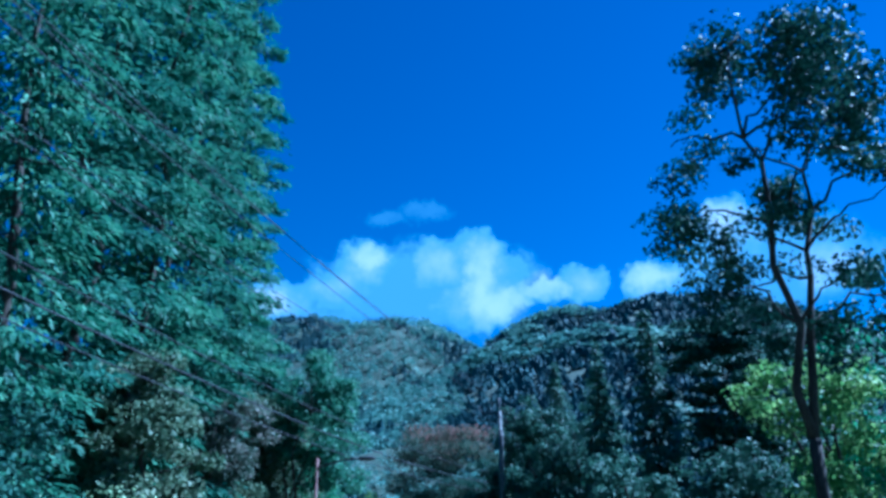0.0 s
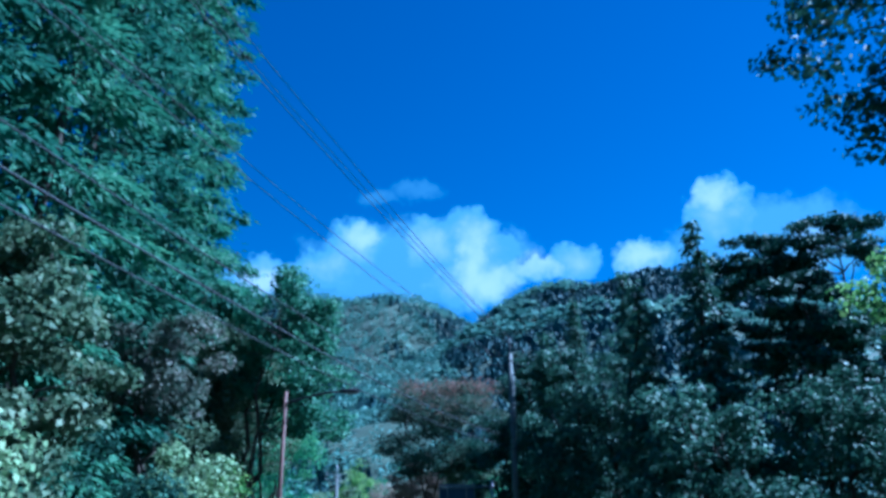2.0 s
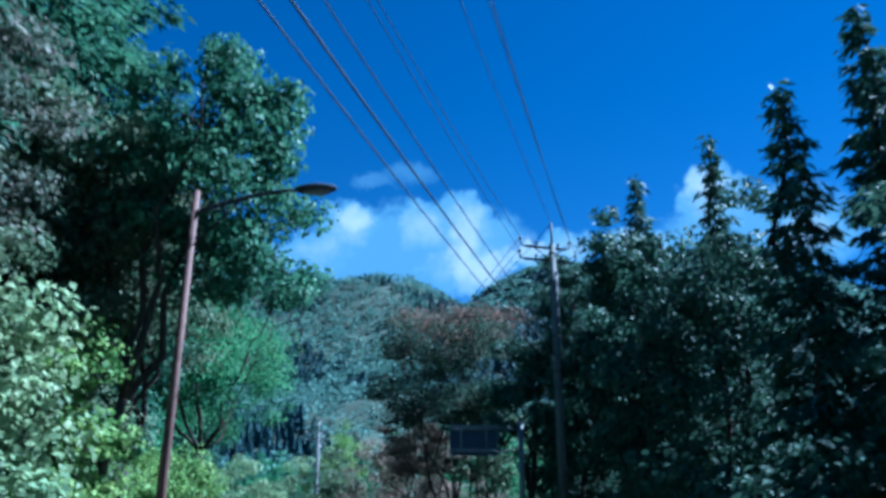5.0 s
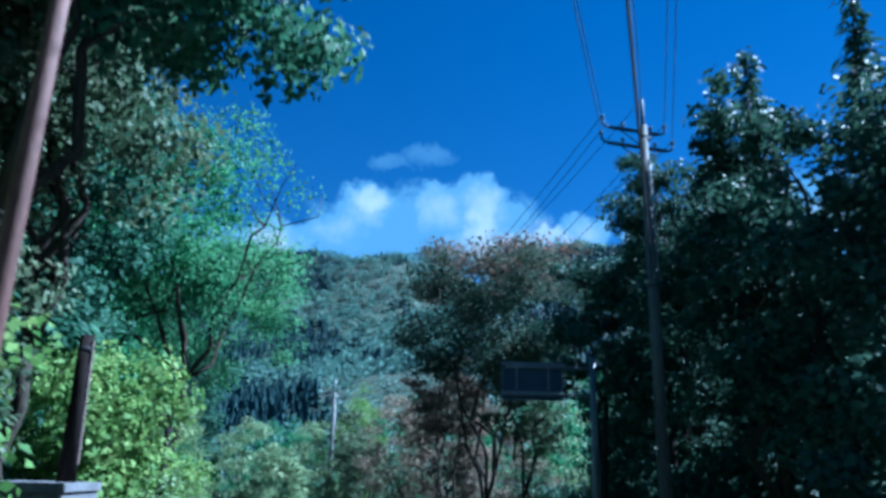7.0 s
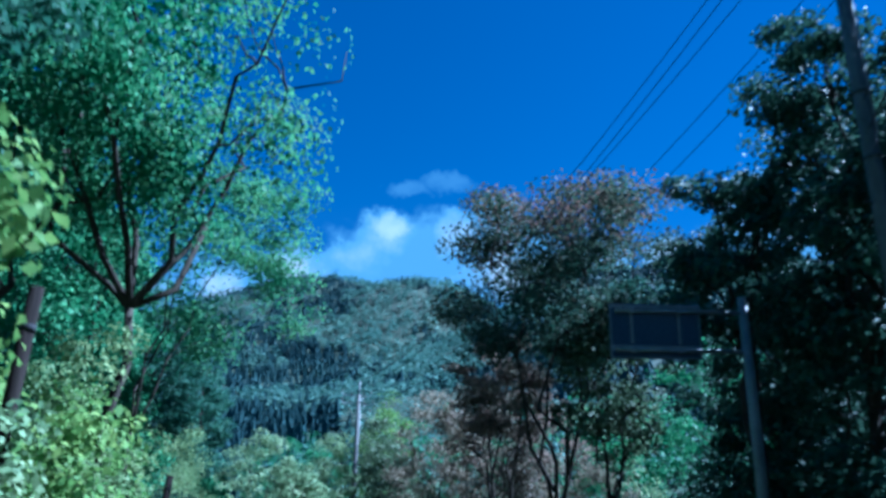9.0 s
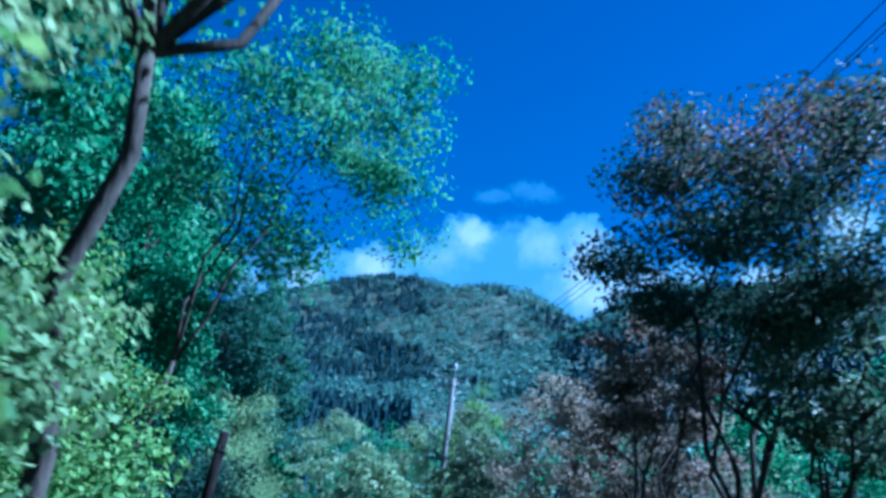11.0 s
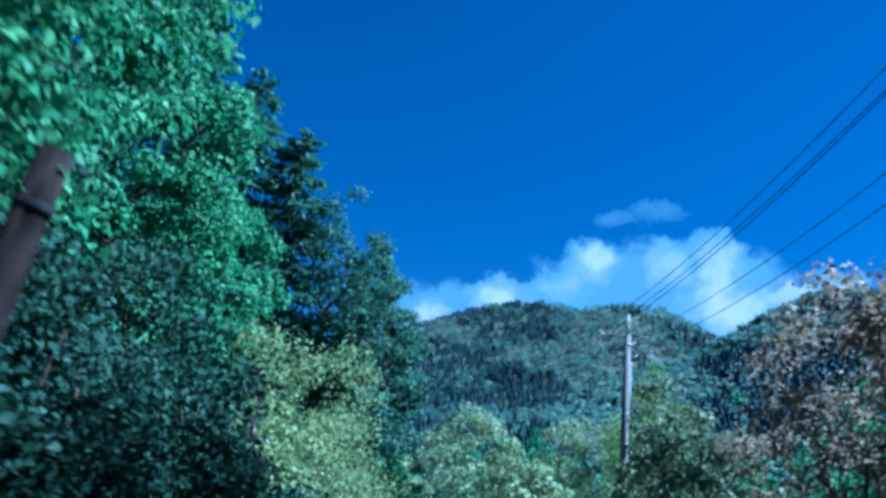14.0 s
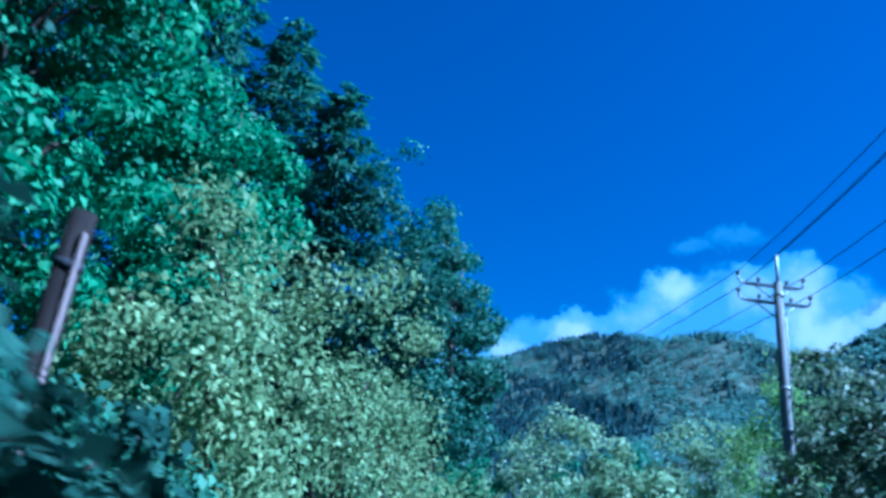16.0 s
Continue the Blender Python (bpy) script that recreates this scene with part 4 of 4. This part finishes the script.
def utility_pole(x, y, top, turn, label, arms, mat, r0=0.16, r1=0.1, guard=True, iron=None):
    """A pole with a pipe on top, crossarms (height under the top, reach left and right, bent ends), insulators and fittings."""
    iron = iron or ARM_STEEL
    z0 = float(ground_z(x, y)) - 0.2
    h = top - z0
    base = thing("utility_pole", x, y, z0, label, "utility pole", "utility poles", turn)
    shaft = h - 0.75
    part("shaft", mesh_of("shaft", *tube([(0, 0, 0), (0, 0, shaft * 0.5), (0, 0, shaft)], [r0, (r0 + r1) / 2, r1], 16), mat, True), base)
    bar("top_pipe", (0, 0, shaft - 0.25), (0, 0, h), 0.045, iron, base, "steel pipe for the earth wire")
    for z in (shaft * 0.62, shaft * 0.72, shaft - 0.35):
        part("band", mesh_of("band", *tube([(0, 0, z - 0.03), (0, 0, z + 0.03)], [r1 + 0.035] * 2, 14), iron, True), base)
    tips = []
    for drop, left, right, bend in arms:
        z = h - drop
        arm = part("crossarm", box_mesh("crossarm", (left + right, 0.075, 0.075), ((right - left) / 2, r1 + 0.06, z), iron), base)
        for s, reach in ((-1, left), (1, right)):
            if reach < 0.2:
                continue
            bar("brace", (s * min(reach * 0.7, 0.6), r1 + 0.05, z - 0.03), (0, r1 * 0.9, z - 0.45), 0.018, iron, base)
            end = np.array([s * reach, r1 + 0.06, z])
            if bend:
                q = np.linspace(0, math.pi / 2, 6)
                hook = end + np.stack([s * 0.18 * np.sin(q), 0 * q, 0.16 * (1 - np.cos(q))], -1)
                part("arm_end", mesh_of("arm_end", *tube(hook, 0.03, 8), iron, True), base)
                end = end + np.array([s * 0.18, 0, 0.12])
            insulator(end + np.array([0, 0, 0.02]), base, 1.2)
            tips.append(end + np.array([0, 0, 0.19]))
            insulator((s * reach * 0.55, r1 + 0.06, z + 0.035), base, 1.1)
            tips.append(np.array([s * reach * 0.55, r1 + 0.06, z + 0.19]))
    tips.append(np.array([0, 0, h]))
    if guard:
        for k in range(9):
            a = (0.35 if k % 2 else -0.35)
            bar("step_bolt", (0, 0, 1.9 + k * 0.55), (math.copysign(0.3, a), 0, 1.9 + k * 0.55), 0.011, iron, base, sides=6)
    bar("conduit", (r1 + 0.035, -0.02, shaft - 0.9), (r1 * 1.25 + 0.04, -0.02, shaft - 3.9), 0.019, CONDUIT, base, "pale conduit down the shaft")
    for z in (shaft - 1.3, shaft - 2.2, shaft - 3.2):
        part("clip", box_mesh("clip", (0.07, 0.06, 0.025), (r1 + 0.035, -0.02, z), iron), base)
    m = pose(x, y, z0, 0, 0, turn)
    return base, [np.array(m @ Vector(t)) for t in tips]


def wire(a, b, sag, label="black overhead cable between the poles", r=0.01):
    t = np.linspace(0, 1, 28)[:, None]
    pts = a + (b - a) * t - 4 * sag * t * (1 - t) * np.array([0, 0, 1.0])
    mid = pts.mean(0)
    ob = new("overhead_cable", mesh_of("overhead_cable", *tube(pts - mid, r, 6), RUBBER, True))
    ob.matrix_basis = Matrix.Translation(Vector(mid))
    return tagged(ob, label, "cable", "overhead cables")


pole_r, tip_r = utility_pole(5.1, 42.0, 8.6, 14.0, "concrete utility pole with crossarms in the shaded wood",
                             [(0.85, 0.9, 0.55, True), (1.3, 0.95, 0.75, True)], CONCRETE)
pole_f, tip_f = utility_pole(-6.56, 73.7, 5.05, 24.0, "concrete utility pole with crossarms beyond the bend",
                             [(0.8, 0.75, 0.55, True), (1.25, 0.75, 0.7, True)], CONCRETE, iron=STEEL)
pole_l, tip_l = utility_pole(-6.9, 3.4, 9.2, 14.0, "utility pole half hidden in roadside trees",
                             [(1.2, 1.3, 1.3, True), (1.6, 1.0, 1.1, True)], CONCRETE)
pole_n, tip_n = utility_pole(-34.0, 108.0, 4.5, 30.0, "distant utility pole beyond the bend", [(0.8, 0.75, 0.6, True), (1.25, 0.75, 0.7, True)], CONCRETE)
for k in (0, 2, 4, 6):
    wire(tip_r[k], tip_f[k], 1.6)
    wire(tip_l[k], tip_r[k], 0.6)
    wire(tip_f[k], tip_n[k], 0.9)
wire(tip_r[-1], tip_f[-1], 1.3)
wire(tip_l[-1], tip_r[-1], 0.5)
down = np.array([0, 0, 1.0])
for drop, thick in ((3.5, 0.011), (4.0, 0.016), (4.4, 0.011)):
    wire(tip_l[-1] - drop * down, tip_r[-1] - (drop + 0.6) * down, 0.8, "black telephone cable between the poles", thick)


def street_lamp(x, y, top, turn, label):
    z0 = float(ground_z(x, y)) - 0.1
    h = top - z0
    base = thing("street_lamp", x, y, z0, label, "street lamp", rz=turn)
    part("shaft", mesh_of("shaft", *tube([(0, 0, 0), (0, 0, h * 0.5), (0, 0, h)], [0.08, 0.062, 0.05], 14), RUSTY, True), base, "rusty brown steel shaft")
    part("collar", mesh_of("collar", *lathe([(0.0, 0.0), (0.15, 0.0), (0.15, 0.04), (0.11, 0.06), (0.105, 0.5), (0.09, 0.55)], 16), RUSTY, True), base)
    a = np.linspace(0, 1, 9)[:, None]
    arm = np.concatenate([a * 1.55, 0 * a, h - 0.35 + 0.3 * np.sin(a * np.pi / 2)], 1)
    part("arm", mesh_of("arm", *tube(arm, np.linspace(0.04, 0.03, 9), 10), DARK, True), base, "dark lamp arm")
    bar("stay", (0, 0, h - 0.9), (0.75, 0, h - 0.14), 0.016, DARK, base)
    bm = bmesh.new()
    bmesh.ops.create_uvsphere(bm, u_segments=16, v_segments=10, radius=0.5)
    bmesh.ops.scale(bm, vec=(0.66, 0.28, 0.15), verts=bm.verts)
    bmesh.ops.translate(bm, vec=(1.85, 0, h - 0.04), verts=bm.verts)
    head = part("lamp_head", bm_mesh("lamp_head", bm, DARK, True), base, "dark lamp housing")
    bm = bmesh.new()
    bmesh.ops.create_uvsphere(bm, u_segments=14, v_segments=8, radius=0.5)
    bmesh.ops.scale(bm, vec=(0.46, 0.2, 0.1), verts=bm.verts)
    bmesh.ops.translate(bm, vec=(1.88, 0, h - 0.085), verts=bm.verts)
    part("lens", bm_mesh("lens", bm, PORCELAIN, True), head, "clouded lamp lens")
    return base


street_lamp(-2.75, 28.85, 4.0, -8.0, "brown street lamp with an arm over the road")


def road_sign(px, py, x0, x1, low, high, label):
    """A sign on a cantilever post, seen from its back: panel, stiffening channels, two arms, post."""
    z0 = float(ground_z(px, py)) - 0.1
    base = thing("road_sign", px, py, z0, label, "road sign")
    lo, hi, xa, xb = low - z0, high - z0, x0 - px, x1 - px
    part("post", mesh_of("post", *tube([(0, 0, 0), (0, 0, hi * 0.6), (0, 0, hi + 0.15)], [0.12, 0.1, 0.085], 14), STEEL, True), base, "grey steel post")
    part("base_plate", box_mesh("base_plate", (0.42, 0.42, 0.04), (0, 0, 0.12), STEEL), base)
    for z in (lo + 0.16, hi - 0.16):
        bar("arm", (0.0, 0.0, z), (xa + 0.1, 0.0, z), 0.045, STEEL, base, "grey steel arm")
    panel = part("panel", box_mesh("panel", (xb - xa, 0.012, hi - lo), ((xa + xb) / 2, 0.075, (lo + hi) / 2), SIGN_BLUE, 0.003), base, "blue-grey back of the sign panel")
    for z, deep in ((lo + 0.2, 0.11), (hi - 0.06, 0.06)):
        part("rail", box_mesh("rail", (xb - xa + 0.02, 0.04, deep), ((xa + xb) / 2, 0.048, z), STEEL), panel, "pale steel rail")
    for x in (xa + 0.02, xb - 0.02):
        part("edge_frame", box_mesh("edge_frame", (0.04, 0.03, hi - lo - 0.02), (x, 0.053, (lo + hi) / 2), SIGN_BACK), panel)
    part("lip", box_mesh("lip", (xb - xa, 0.05, 0.03), ((xa + xb) / 2, 0.05, lo + 0.015), SIGN_BACK), panel)
    for x in (xa + 0.42, xb - 0.42):
        part("channel", box_mesh("channel", (0.06, 0.03, hi - lo - 0.4), (x, 0.052, (lo + hi) / 2 + 0.1), STEEL), panel)
    for x in (xa + 0.42, xb - 0.42):
        for z in (lo + 0.16, hi - 0.16):
            part("clamp", box_mesh("clamp", (0.08, 0.12, 0.11), (x, 0.0, z), STEEL), panel)
    return base


road_sign(4.35, 45.75, 1.77, 3.52, 1.11, 2.2, "blue-grey road sign on a cantilever steel post seen from behind")


def wooden_post(x, y, top, lean, r, label, box=False, foot=None):
    z0 = float(ground_z(x, y)) - 0.3 if foot is None else foot
    h = top - z0
    base = thing("wooden_post", x, y, z0, label, "post", "old wooden posts")
    pts = np.array([(0, 0, 0), (lean[0] * 0.5, lean[1] * 0.5, h * 0.5), (lean[0], lean[1], h)])
    part("timber", mesh_of("timber", *tube(pts, [r * 1.15, r, r * 0.9], 12), WOOD, True), base)
    part("strap", mesh_of("strap", *tube([pts[2] * 0.9 - (0, 0, 0.03), pts[2] * 0.9 + (0, 0, 0.03)], [r * 1.02] * 2, 12), DARK, True), base)
    # added pale strip that stands in for the timber's sunlit right-hand side
    part("guard", box_mesh("guard", (0.02, r * 0.4, h * 0.84), (lean[0] * 0.54 + r * 1.02, lean[1] * 0.54, h * 0.54), LIT_WOOD, turn=Euler((0, math.atan2(lean[0], h), 0)).to_matrix().to_4x4()), base, "pale strip in place of the sunlit side") if box else None
    return base


wooden_post(-4.08, 32.95, 0.33, (-0.05, 0.05), 0.085, "dark wooden post standing on a concrete block", True, foot=-1.27)
wooden_post(-4.6, 37.3, -0.15, (0.05, 0.0), 0.06, "short dark wooden post overgrown with creeper")
wooden_post(-8.45, 50.95, -1.08, (0.15, 0.1), 0.1, "dark leaning wooden post among creepers")
wooden_post(-10.5, 57.33, -1.52, (-0.1, 0.05), 0.08, "dark wooden post with a pale strip for its sunlit side", True)


def concrete_block(x, y, top, turn, label):
    """The end of a low retaining wall: a battered body under a coping slab."""
    z0 = float(ground_z(x, y)) - 0.2
    h = top - z0
    base = thing("concrete_block", x, y, z0, label, "concrete block", rz=turn)
    part("body", box_mesh("body", (0.86, 1.56, h - 0.1), (0, 0, (h - 0.1) / 2), BLOCK, 0.015), base)
    part("coping", box_mesh("coping", (0.92, 1.62, 0.1), (0, 0, h - 0.05), BLOCK, 0.012), base, "flat concrete coping slab")
    return base


concrete_block(-4.42, 33.10, -1.26, 10.6, "grey stained concrete block at the foot of the bank")
